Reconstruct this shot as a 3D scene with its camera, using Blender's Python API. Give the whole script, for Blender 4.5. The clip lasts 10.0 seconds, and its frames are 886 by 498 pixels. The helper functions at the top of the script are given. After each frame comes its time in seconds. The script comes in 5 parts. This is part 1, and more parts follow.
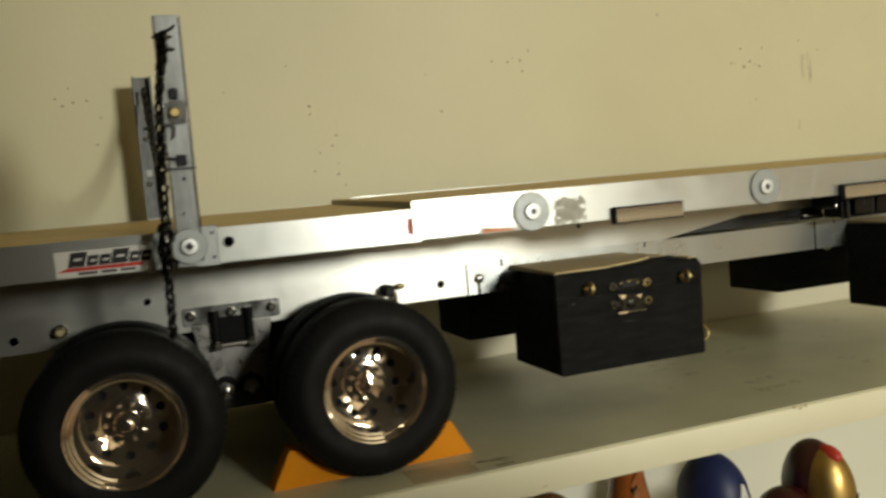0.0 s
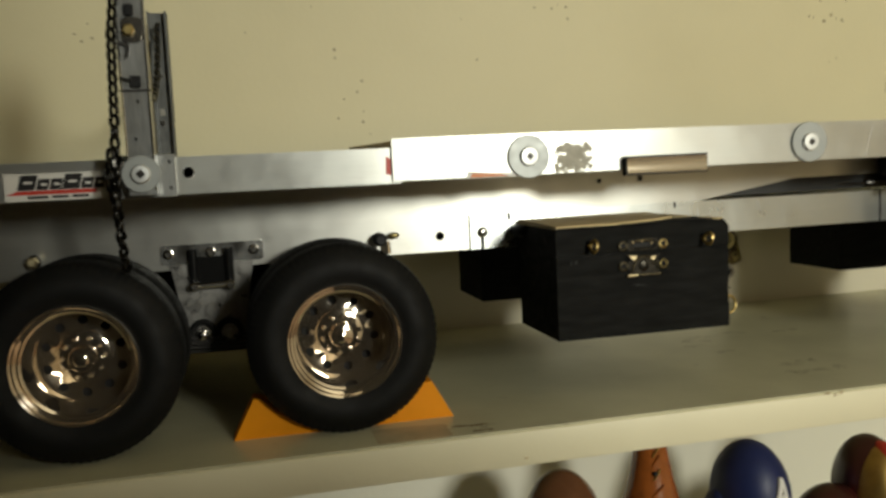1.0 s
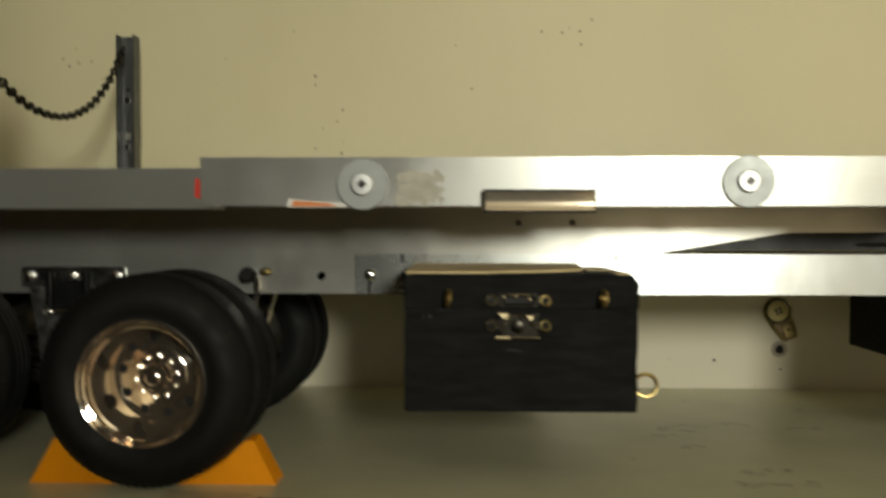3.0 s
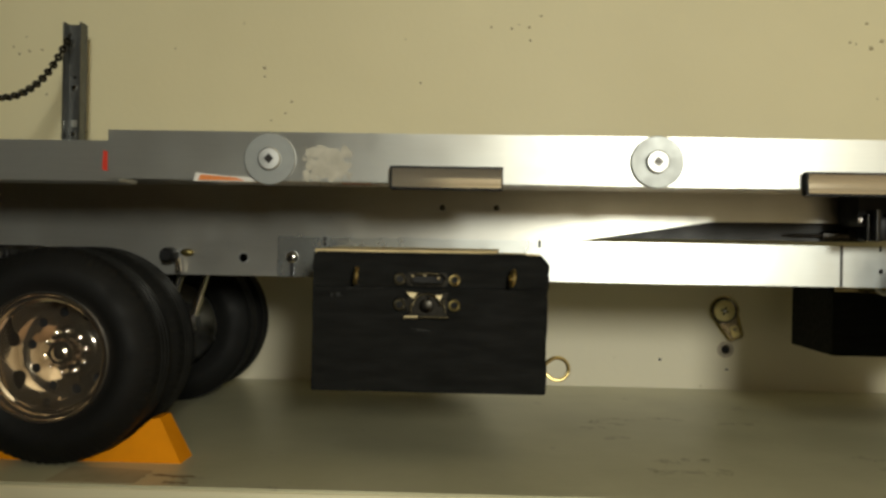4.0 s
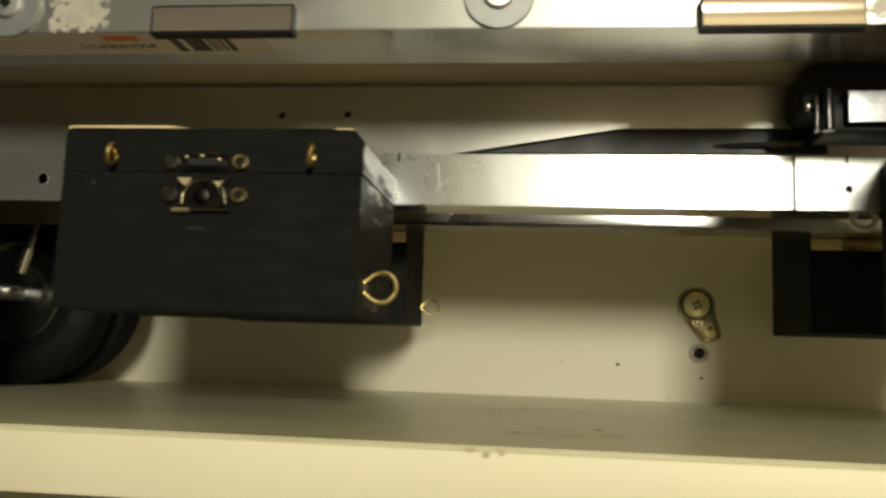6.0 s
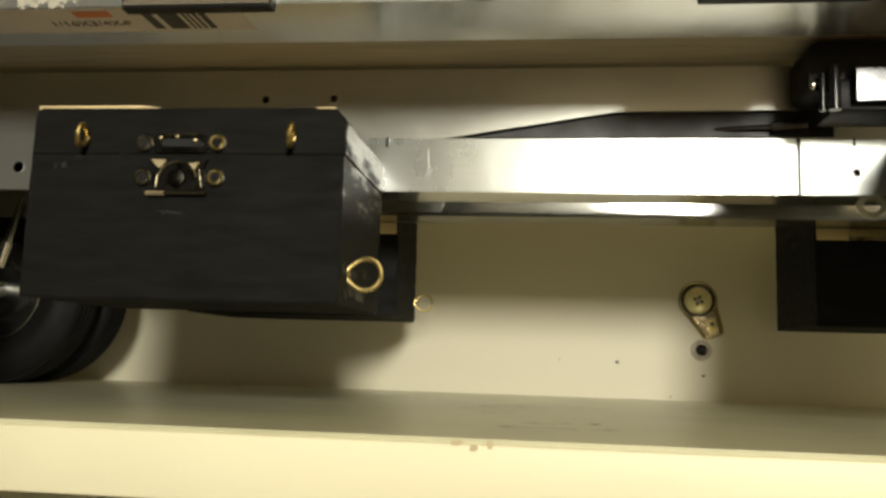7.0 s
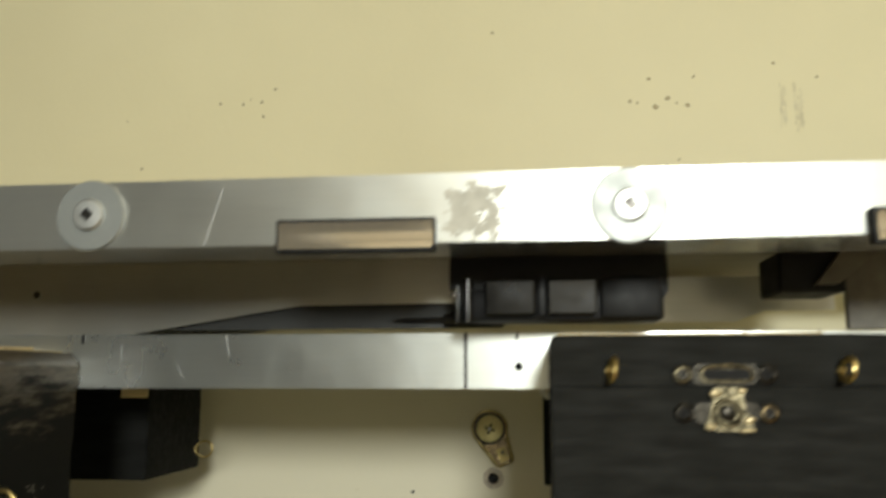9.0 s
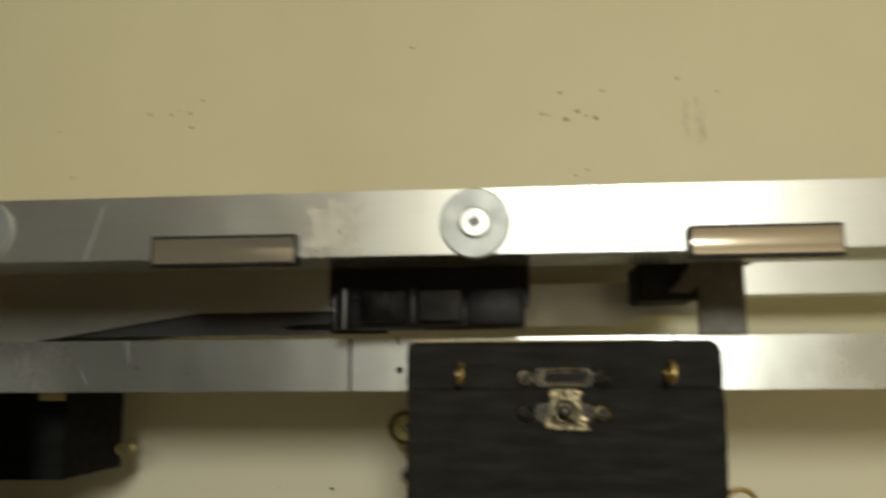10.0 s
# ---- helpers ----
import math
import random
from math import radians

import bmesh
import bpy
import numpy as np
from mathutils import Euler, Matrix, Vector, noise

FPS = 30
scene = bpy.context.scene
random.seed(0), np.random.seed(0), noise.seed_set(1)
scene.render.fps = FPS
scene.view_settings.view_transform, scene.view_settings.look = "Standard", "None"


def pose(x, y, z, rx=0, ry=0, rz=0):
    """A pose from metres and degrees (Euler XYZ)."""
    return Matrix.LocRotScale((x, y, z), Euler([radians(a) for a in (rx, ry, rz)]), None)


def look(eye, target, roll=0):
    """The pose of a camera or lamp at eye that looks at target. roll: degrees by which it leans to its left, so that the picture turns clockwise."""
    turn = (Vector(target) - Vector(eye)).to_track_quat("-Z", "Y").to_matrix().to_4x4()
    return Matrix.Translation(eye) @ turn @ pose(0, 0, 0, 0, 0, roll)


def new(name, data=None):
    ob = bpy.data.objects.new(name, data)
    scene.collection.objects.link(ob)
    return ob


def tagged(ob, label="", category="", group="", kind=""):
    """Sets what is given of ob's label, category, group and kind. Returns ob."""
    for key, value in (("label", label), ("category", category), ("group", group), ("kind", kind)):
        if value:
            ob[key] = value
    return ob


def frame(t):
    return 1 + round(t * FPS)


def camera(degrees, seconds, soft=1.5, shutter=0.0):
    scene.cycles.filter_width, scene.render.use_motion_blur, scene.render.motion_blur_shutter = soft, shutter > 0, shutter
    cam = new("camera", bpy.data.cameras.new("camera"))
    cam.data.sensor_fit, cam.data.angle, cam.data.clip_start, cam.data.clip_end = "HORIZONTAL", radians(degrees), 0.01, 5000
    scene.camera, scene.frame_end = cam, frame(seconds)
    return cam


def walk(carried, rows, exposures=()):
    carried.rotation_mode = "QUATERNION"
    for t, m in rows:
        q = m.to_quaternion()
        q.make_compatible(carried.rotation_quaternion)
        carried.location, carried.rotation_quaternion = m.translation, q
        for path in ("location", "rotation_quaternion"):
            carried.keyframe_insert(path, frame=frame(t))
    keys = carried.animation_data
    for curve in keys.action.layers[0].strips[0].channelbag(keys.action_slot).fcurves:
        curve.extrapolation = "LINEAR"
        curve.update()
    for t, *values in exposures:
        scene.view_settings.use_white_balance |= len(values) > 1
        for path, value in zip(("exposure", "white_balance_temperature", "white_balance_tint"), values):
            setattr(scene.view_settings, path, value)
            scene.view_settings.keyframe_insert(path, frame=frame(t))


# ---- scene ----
cam = camera(56.30, 10.0, soft=2.8, shutter=0.8)
PATH = [
    (0, (-0.12897, -0.39555, 0.14173), (-0.02680, -0.11426, 0.12082), -4.93),
    (0.2, (-0.10765, -0.40373, 0.14232), (-0.01217, -0.12006, 0.12189), -4.63),
    (0.3, (-0.09446, -0.40366, 0.14171), (-0.00316, -0.11874, 0.11968), -4.19),
    (0.5, (-0.07771, -0.40559, 0.13741), (-0.00003, -0.11670, 0.11480), -3.79),
    (0.7, (-0.06682, -0.39578, 0.12895), (0.00427, -0.10556, 0.10220), -2.81),
    (0.8, (-0.06604, -0.39148, 0.12512), (0.00084, -0.10036, 0.09727), -2.55),
    (1, (-0.06541, -0.37918, 0.12098), (0.00168, -0.08805, 0.09368), -2.81),
    (1.2, (-0.06380, -0.36094, 0.11302), (0.00558, -0.07033, 0.08588), -4.18),
    (1.3, (-0.06580, -0.35276, 0.10865), (0.00553, -0.06257, 0.08210), -4.84),
    (1.5, (-0.06383, -0.34193, 0.10652), (0.00138, -0.05048, 0.07812), -6.02),
    (1.7, (-0.05297, -0.33737, 0.10243), (0.00917, -0.04489, 0.07810), -5.63),
    (1.8, (-0.03817, -0.33880, 0.10632), (0.01907, -0.04531, 0.08213), -5.88),
    (2, (-0.00665, -0.33943, 0.09751), (0.04052, -0.04393, 0.07619), -3.84),
    (2.2, (0.02556, -0.33347, 0.09794), (0.06577, -0.03674, 0.07956), -2.03),
    (2.3, (0.04777, -0.33328, 0.10044), (0.07818, -0.03524, 0.08475), -2.10),
    (2.5, (0.06878, -0.33638, 0.10196), (0.08385, -0.03686, 0.09438), -1.60),
    (2.7, (0.08030, -0.33700, 0.10781), (0.08292, -0.03704, 0.10381), -1.45),
    (2.8, (0.08979, -0.33639, 0.10993), (0.08656, -0.03643, 0.10634), -1.07),
    (3, (0.10816, -0.33303, 0.10842), (0.09937, -0.03323, 0.10173), 0.04),
    (3.2, (0.12253, -0.33526, 0.10723), (0.11209, -0.03559, 0.09768), 0.90),
    (4.3, (0.14648, -0.32004, 0.08493), (0.13904, -0.02014, 0.08678), 1.05),
    (4.5, (0.14831, -0.30762, 0.08055), (0.14857, -0.00762, 0.08187), 0.10),
    (4.7, (0.16264, -0.30205, 0.07655), (0.15491, -0.00220, 0.08247), 0.17),
    (4.8, (0.16885, -0.29729, 0.07248), (0.15867, 0.00237, 0.08261), 0.64),
    (5, (0.18934, -0.28213, 0.06209), (0.17534, 0.01728, 0.07457), 1.36),
    (5.2, (0.20952, -0.26576, 0.04902), (0.18729, 0.03286, 0.06721), 1.12),
    (5.3, (0.21747, -0.26061, 0.04252), (0.19046, 0.03698, 0.06917), 1.24),
    (5.5, (0.22364, -0.25152, 0.03430), (0.19541, 0.04559, 0.06484), 2.05),
    (5.7, (0.22851, -0.24029, 0.02337), (0.19678, 0.05675, 0.05089), 2.49),
    (5.8, (0.22649, -0.23539, 0.01906), (0.19465, 0.06157, 0.04732), 2.02),
    (6, (0.23228, -0.23311, 0.02379), (0.19836, 0.06272, 0.06035), 1.93),
    (6.2, (0.23730, -0.22833, 0.02140), (0.20170, 0.06743, 0.05685), 1.99),
    (7.3, (0.23468, -0.21786, 0.01903), (0.20175, 0.07702, 0.06332), 1.49),
    (7.5, (0.23734, -0.21452, 0.02055), (0.20549, 0.07968, 0.06987), 0.90),
    (7.7, (0.24793, -0.20701, 0.01922), (0.21695, 0.08770, 0.06602), 0.87),
    (7.8, (0.25609, -0.20550, 0.01954), (0.22579, 0.08938, 0.06567), 0.92),
    (8, (0.27845, -0.20253, 0.01929), (0.24828, 0.09211, 0.06701), 0.72),
    (8.2, (0.29974, -0.20498, 0.02422), (0.27298, 0.08959, 0.07429), 0.10),
    (8.3, (0.30867, -0.20616, 0.02989), (0.28190, 0.08911, 0.07572), 0.10),
    (8.5, (0.32146, -0.21041, 0.04245), (0.29385, 0.08553, 0.08313), 0.05),
    (8.7, (0.33166, -0.21538, 0.06122), (0.30118, 0.08047, 0.10049), -0.30),
    (8.8, (0.33726, -0.21907, 0.06851), (0.30596, 0.07628, 0.11084), -0.04),
    (9, (0.34886, -0.22367, 0.08180), (0.31444, 0.07083, 0.12746), -0.02),
    (9.2, (0.36322, -0.22547, 0.08408), (0.32396, 0.06852, 0.12910), 0.63),
    (9.3, (0.36995, -0.22518, 0.08260), (0.32803, 0.06853, 0.12705), 1.00),
    (9.5, (0.38041, -0.22876, 0.08353), (0.33797, 0.06460, 0.12977), 1.45),
    (9.7, (0.38246, -0.23648, 0.08507), (0.34097, 0.05675, 0.13299), 0.77),
    (10, (0.38560, -0.24017, 0.08329), (0.35901, 0.05523, 0.12840), -0.35),
]
EXPOSURES = [(0.0, 0.08, 6500, 10), (1.0, 0.03, 6560, 9), (2.0, -0.03, 6800, 7), (3.0, -0.06, 6600, 9), (5.0, 0.0, 6800, 9), (5.5, 0.19, 7250, 6), (6.0, 0.38, 7000, 9),
             (7.5, 0.90, 6700, 12), (8.0, 0.93, 6700, 14), (8.5, 0.94, 6650, 10), (9.0, 0.42, 6150, 9), (9.5, 0.04, 6350, 10), (10.0, -0.19, 6500, 10)]
walk(cam, [(t, look(eye, target, roll)) for t, eye, target, roll in PATH], EXPOSURES)

# ---------------------------------------------------------------- light
LAMP = (0.62, -1.70, 0.45)
world = bpy.data.worlds.new("world")
scene.world = world
world.use_nodes = True
world.node_tree.nodes["Background"].inputs["Color"].default_value = (0.01, 0.009, 0.008, 1)
world.node_tree.nodes["Background"].inputs["Strength"].default_value = 1.0
bulb = bpy.data.lights.new("ceiling_lamp_light", "POINT")
bulb.energy, bulb.color, bulb.shadow_soft_size = 72.0, (1.0, 1.0, 0.88), 0.150
lamp_light = new("lamp_light", bulb)
lamp_light.location = LAMP


# ---------------------------------------------------------------- materials
def node_material(name):
    m = bpy.data.materials.new(name)
    m.use_nodes = True
    nt = m.node_tree
    return m, nt, nt.nodes["Principled BSDF"]


def link(nt, a, b):
    nt.links.new(a, b)


def noise_node(nt, scale, detail=4.0, stretch=(1, 1, 1), rough=0.55):
    tc = nt.nodes.new("ShaderNodeTexCoord")
    mp = nt.nodes.new("ShaderNodeMapping")
    mp.inputs["Scale"].default_value = stretch
    n = nt.nodes.new("ShaderNodeTexNoise")
    n.inputs["Scale"].default_value = scale
    n.inputs["Detail"].default_value = detail
    n.inputs["Roughness"].default_value = rough
    link(nt, tc.outputs["Object"], mp.inputs["Vector"])
    link(nt, mp.outputs["Vector"], n.inputs["Vector"])
    return n.outputs["Fac"]


def ramp(nt, fac, stops):
    r = nt.nodes.new("ShaderNodeValToRGB")
    el = r.color_ramp.elements
    el[0].position, el[0].color = stops[0][0], (*stops[0][1], 1)
    el[1].position, el[1].color = stops[-1][0], (*stops[-1][1], 1)
    for pos, col in stops[1:-1]:
        e = el.new(pos)
        e.color = (*col, 1)
    link(nt, fac, r.inputs["Fac"])
    return r.outputs["Color"]


def mix(nt, fac, a, b, mode="MIX"):
    m = nt.nodes.new("ShaderNodeMix")
    m.data_type, m.blend_type = "RGBA", mode
    for sock, v in ((m.inputs[0], fac), (m.inputs[6], a), (m.inputs[7], b)):
        if hasattr(v, "is_output"):
            link(nt, v, sock)
        elif isinstance(v, (int, float)):
            sock.default_value = v
        else:
            sock.default_value = (*v, 1)
    return m.outputs[2]


def bump(nt, bsdf, height, strength, distance):
    b = nt.nodes.new("ShaderNodeBump")
    b.inputs["Strength"].default_value = strength
    b.inputs["Distance"].default_value = distance
    link(nt, height, b.inputs["Height"])
    link(nt, b.outputs["Normal"], bsdf.inputs["Normal"])


def mapped(nt, fac, lo, hi):
    m = nt.nodes.new("ShaderNodeMapRange")
    m.inputs["To Min"].default_value, m.inputs["To Max"].default_value = lo, hi
    m.inputs["From Min"].default_value, m.inputs["From Max"].default_value = 0.3, 0.7
    link(nt, fac, m.inputs["Value"])
    return m.outputs["Result"]


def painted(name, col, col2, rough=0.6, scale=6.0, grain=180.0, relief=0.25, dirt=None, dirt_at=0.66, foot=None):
    """Plain paint with slow blotches, fine roller grain and, where given, dirt and a foot tinted for the paler light
    there.
    """
    m, nt, b = node_material(name)
    c = mix(nt, mapped(nt, noise_node(nt, scale), 0.0, 1.0), col, col2)
    # Paler light low on the wall, put into the colour by height.
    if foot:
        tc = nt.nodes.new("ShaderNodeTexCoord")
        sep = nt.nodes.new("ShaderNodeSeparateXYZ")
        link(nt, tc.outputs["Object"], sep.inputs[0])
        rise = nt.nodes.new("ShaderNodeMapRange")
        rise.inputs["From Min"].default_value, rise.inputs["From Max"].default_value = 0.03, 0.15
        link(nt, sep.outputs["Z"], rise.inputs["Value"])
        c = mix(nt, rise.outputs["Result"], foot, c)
    if dirt:
        spots = ramp(nt, noise_node(nt, 38.0, 6.0, (1, 1, 1), 0.7), [(dirt_at, (0, 0, 0)), (dirt_at + 0.08, (1, 1, 1))])
        c = mix(nt, spots, c, dirt)
    link(nt, c, b.inputs["Base Color"])
    b.inputs["Roughness"].default_value = rough
    bump(nt, b, noise_node(nt, grain, 3.0), relief, 0.0006)
    return m


def brushed(name, col, rough=0.3, aniso=0.75, stretch=(3, 90, 90), var=0.035, haze=0.84):
    """Mill-finish metal with long drawing lines."""
    m, nt, b = node_material(name)
    lines = noise_node(nt, 14.0, 5.0, stretch, 0.65)
    cloud = noise_node(nt, 22.0, 4.0)
    marks = noise_node(nt, 60.0, 6.0, (0.9, 1.0, 0.35), 0.7)
    dark = tuple(v * (1 - 2.2 * var) for v in col)
    c = mix(nt, mapped(nt, lines, 0.0, 1.0), dark, col)
    c = mix(nt, mapped(nt, cloud, 0.0, 0.5), c, tuple(v * 0.80 for v in col))
    smudge = noise_node(nt, 48.0, 5.0, (1.0, 1.0, 0.7), 0.62)
    c = mix(nt, mapped(nt, smudge, 0.0, 0.30), c, tuple(v * w for v, w in zip(col, (0.78, 0.82, 0.83))))
    spots = ramp(nt, marks, [(0.60, (0, 0, 0)), (0.74, (1, 1, 1))])
    c = mix(nt, spots, c, tuple(v * 0.90 for v in col))
    link(nt, c, b.inputs["Base Color"])
    b.inputs["Metallic"].default_value = haze
    both = nt.nodes.new("ShaderNodeMath")
    both.operation = "ADD"
    link(nt, mapped(nt, cloud, rough * 0.72, rough * 1.12), both.inputs[0])
    link(nt, mapped(nt, smudge, 0.0, rough * 0.32), both.inputs[1])
    link(nt, both.outputs[0], b.inputs["Roughness"])
    b.inputs["Anisotropic"].default_value = aniso
    t = nt.nodes.new("ShaderNodeCombineXYZ")
    t.inputs[1].default_value, t.inputs[2].default_value = 0.55, 0.83
    link(nt, t.outputs[0], b.inputs["Tangent"])
    bump(nt, b, lines, 0.06, 0.0002)
    return m


def metal(name, col, rough=0.15, scale=120.0, var=0.3, relief=0.05, spread=0.4):
    m, nt, b = node_material(name)
    n = noise_node(nt, scale, 4.0)
    link(nt, mix(nt, mapped(nt, n, 0.0, 1.0), col, tuple(v * (1 - var) for v in col)), b.inputs["Base Color"])
    b.inputs["Metallic"].default_value = 1.0
    link(nt, mapped(nt, n, rough * (1 - 0.75 * spread), rough * (1 + 1.25 * spread)), b.inputs["Roughness"])
    bump(nt, b, n, relief, 0.0003)
    return m


def matte(name, col, rough=0.5, scale=60.0, var=0.25, relief=0.1, stretch=(1, 1, 1), coat=0.0, spec=0.5):
    m, nt, b = node_material(name)
    n = noise_node(nt, scale, 5.0, stretch)
    link(nt, mix(nt, mapped(nt, n, 0.0, 1.0), col, tuple(v * (1 - var) for v in col)), b.inputs["Base Color"])
    link(nt, mapped(nt, n, rough * 0.85, min(1.0, rough * 1.15)), b.inputs["Roughness"])
    b.inputs["Coat Weight"].default_value = coat
    b.inputs["Specular IOR Level"].default_value = spec
    bump(nt, b, n, relief, 0.0004)
    return m


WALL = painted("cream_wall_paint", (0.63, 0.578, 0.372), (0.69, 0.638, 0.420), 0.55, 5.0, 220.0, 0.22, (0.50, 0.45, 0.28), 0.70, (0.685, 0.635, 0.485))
WALL_LOW = painted("off_white_panel_paint", (0.78, 0.76, 0.64), (0.84, 0.82, 0.70), 0.6, 5.0, 220.0, 0.2)
SHELF_EDGE = painted("cream_gloss_paint", (0.77, 0.72, 0.51), (0.83, 0.78, 0.56), 0.5, 9.0, 160.0, 0.2, (0.45, 0.36, 0.22), 0.72)
SHELF_TOP = painted("dusty_grey_shelf_paint", (0.465, 0.450, 0.300), (0.59, 0.570, 0.395), 0.30, 14.0, 240.0, 0.3, (0.24, 0.20, 0.135), 0.64)
ROOM_DARK = painted("unseen_dark_wall", (0.06, 0.048, 0.036), (0.09, 0.072, 0.055), 0.8, 2.0, 60.0, 0.1)
# Near-black for the added blocker, so that the rims mirror dark.
BLOCKER_DARK = painted("shade_blocker_dark", (0.034, 0.029, 0.023), (0.048, 0.041, 0.032), 0.8, 2.0, 60.0, 0.1)
ROOM = painted("room_wall_paint", (0.60, 0.53, 0.40), (0.66, 0.59, 0.45), 0.8, 2.0, 60.0, 0.1)
FLOOR = painted("room_floor_brown", (0.26, 0.17, 0.10), (0.34, 0.23, 0.14), 0.7, 3.0, 60.0, 0.1)
ALU = brushed("mill_aluminium", (0.780, 0.790, 0.750), 0.36, 0.66, haze=0.84)
ALU_LOW = brushed("smooth_aluminium", (0.760, 0.785, 0.765), 0.29, 0.60, haze=0.88)
ALU_UNDER = brushed("polished_aluminium_underside", (0.74, 0.735, 0.69), 0.17, 0.2, haze=0.92)
# Far bar: the dark room it mirrors is put into a darker base.
ALU_FAR = brushed("smooth_darkened_aluminium", (0.56, 0.56, 0.53), 0.15, 0.3, haze=0.95)
ALU_DULL = brushed("dull_aluminium", (0.71, 0.70, 0.65), 0.34, 0.55, haze=0.86)
ALU_GREY = brushed("scratched_grey_aluminium", (0.52, 0.525, 0.51), 0.36, 0.3, (60, 60, 6), 0.2)
# The stake metal again, darkened for the shade on the far stake.
STAKE_SHADED = brushed("shaded_grey_aluminium", (0.20, 0.205, 0.20), 0.42, 0.3, (40, 40, 8), 0.3)
ZINC = metal("zinc_plate", (0.67, 0.68, 0.665), 0.46, 160.0, 0.04, 0.0, 0.12)
WASHER = metal("dull_zinc_washer", (0.35, 0.365, 0.355), 0.46, 160.0, 0.10, 0.0, 0.1)
WASHER.node_tree.nodes["Principled BSDF"].inputs["Metallic"].default_value = 0.6
CHROME = metal("chrome", (0.87, 0.785, 0.68), 0.07, 60.0, 0.12, 0.0)
CHROME.node_tree.nodes["Principled BSDF"].inputs["Metallic"].default_value = 0.972
BAR_CHROME = metal("satin_chrome_trim", (0.80, 0.77, 0.72), 0.17, 60.0, 0.06, 0.0, 0.1)
# The tan base stands for the room mirrored in the chrome face.
TRIM_FACE = metal("chrome_tan_reflection", (0.66, 0.585, 0.46), 0.12, 60.0, 0.06, 0.0, 0.1)
TRIM_FACE.node_tree.nodes["Principled BSDF"].inputs["Metallic"].default_value = 0.78
# Dark tone that stands for the shade inside the chassis.
GAP_SHADE = matte("dark_gap_shade", (0.020, 0.021, 0.020), 0.5, 80.0, 0.3, 0.1)
POLISHED = metal("polished_plate", (0.50, 0.50, 0.48), 0.20, 90.0, 0.15, 0.0)
STEEL = metal("dark_steel", (0.34, 0.33, 0.31), 0.34, 200.0, 0.35)
IRON = metal("dark_iron", (0.085, 0.08, 0.075), 0.38, 160.0, 0.5, 0.2)
CHAIN = metal("blackened_chain_steel", (0.036, 0.034, 0.031), 0.30, 250.0, 0.4)
SCREW_BRASS = metal("screw_brass", (0.80, 0.71, 0.36), 0.50, 200.0, 0.2)
SCREW_BRASS.node_tree.nodes["Principled BSDF"].inputs["Metallic"].default_value = 0.55
BRASS = metal("brass", (0.68, 0.53, 0.22), 0.30, 200.0, 0.3)
OLD_BRASS = metal("aged_brass", (0.26, 0.20, 0.11), 0.28, 420.0, 0.9, 0.35)
WORN_BRASS = metal("worn_brass", (0.22, 0.19, 0.12), 0.38, 520.0, 0.92, 0.5)
HANGER_BRASS = metal("olive_brass", (0.34, 0.275, 0.11), 0.40, 260.0, 0.4, 0.1)
RUBBED = metal("rubbed_brass", (0.80, 0.68, 0.42), 0.48, 300.0, 0.4, 0.2)
TARNISH = metal("blackened_brass", (0.045, 0.041, 0.034), 0.34, 420.0, 0.6, 0.3)
RUBBER = matte("black_rubber", (0.0045, 0.0045, 0.004), 0.66, 90.0, 0.3, 0.12, (1, 1, 1), 0.0, 0.25)
BLACK_PLASTIC = matte("black_plastic", (0.006, 0.006, 0.0065), 0.52, 150.0, 0.2, 0.06, (1, 1, 1), 0.0, 0.28)
BLACK_GLOSS = matte("glossy_black_plastic", (0.008, 0.008, 0.008), 0.16, 150.0, 0.2, 0.03, (1, 1, 1), 0.0, 0.6)
BLACK_WOOD = matte("black_stained_wood", (0.0058, 0.0060, 0.0052), 0.78, 34.0, 0.28, 0.22, (1.6, 9, 9), 0.0, 0.18)
GREY_WOOD = matte("greyed_black_wood", (0.0118, 0.0120, 0.0100), 0.75, 34.0, 0.36, 0.3, (1.6, 9, 9), 0.0, 0.2)
RAW_WOOD = matte("raw_pale_wood", (0.74, 0.58, 0.30), 0.65, 30.0, 0.35, 0.3, (1.2, 12, 12))
DECK_WOOD = matte("brown_deck_wood", (0.47, 0.42, 0.31), 0.55, 24.0, 0.22, 0.2, (1.0, 14, 14))
DECK_TOP = matte("golden_deck_wood", (0.56, 0.385, 0.115), 0.5, 24.0, 0.35, 0.3, (1.0, 14, 14))
ORANGE = matte("orange_plastic", (0.88, 0.31, 0.002), 0.6, 60.0, 0.12, 0.06, (1, 1, 1), 0.0, 0.2)
# Near-black put in for the shade inside holes, slots and recesses.
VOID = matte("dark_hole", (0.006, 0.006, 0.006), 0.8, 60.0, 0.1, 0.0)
WHITE_STICKER = matte("white_sticker", (0.75, 0.73, 0.68), 0.35, 60.0, 0.06, 0.0)
INK = matte("black_print", (0.015, 0.014, 0.014), 0.4, 60.0, 0.1, 0.0)
RED = matte("red_print", (0.60, 0.045, 0.025), 0.4, 60.0, 0.15, 0.0)
ORANGE_PRINT = matte("orange_print", (0.75, 0.24, 0.06), 0.4, 60.0, 0.1, 0.0)
ADHESIVE = matte("glue_residue", (0.53, 0.505, 0.42), 0.7, 240.0, 0.3, 0.3)
SMEAR = matte("smeared_glue", (0.60, 0.58, 0.50), 0.6, 300.0, 0.2, 0.1)
SCRATCH = metal("bright_scratch", (0.60, 0.60, 0.585), 0.5, 300.0, 0.2, 0.1, 0.1)
CHIP = matte("wall_chip", (0.44, 0.38, 0.235), 0.8, 300.0, 0.5, 0.2)
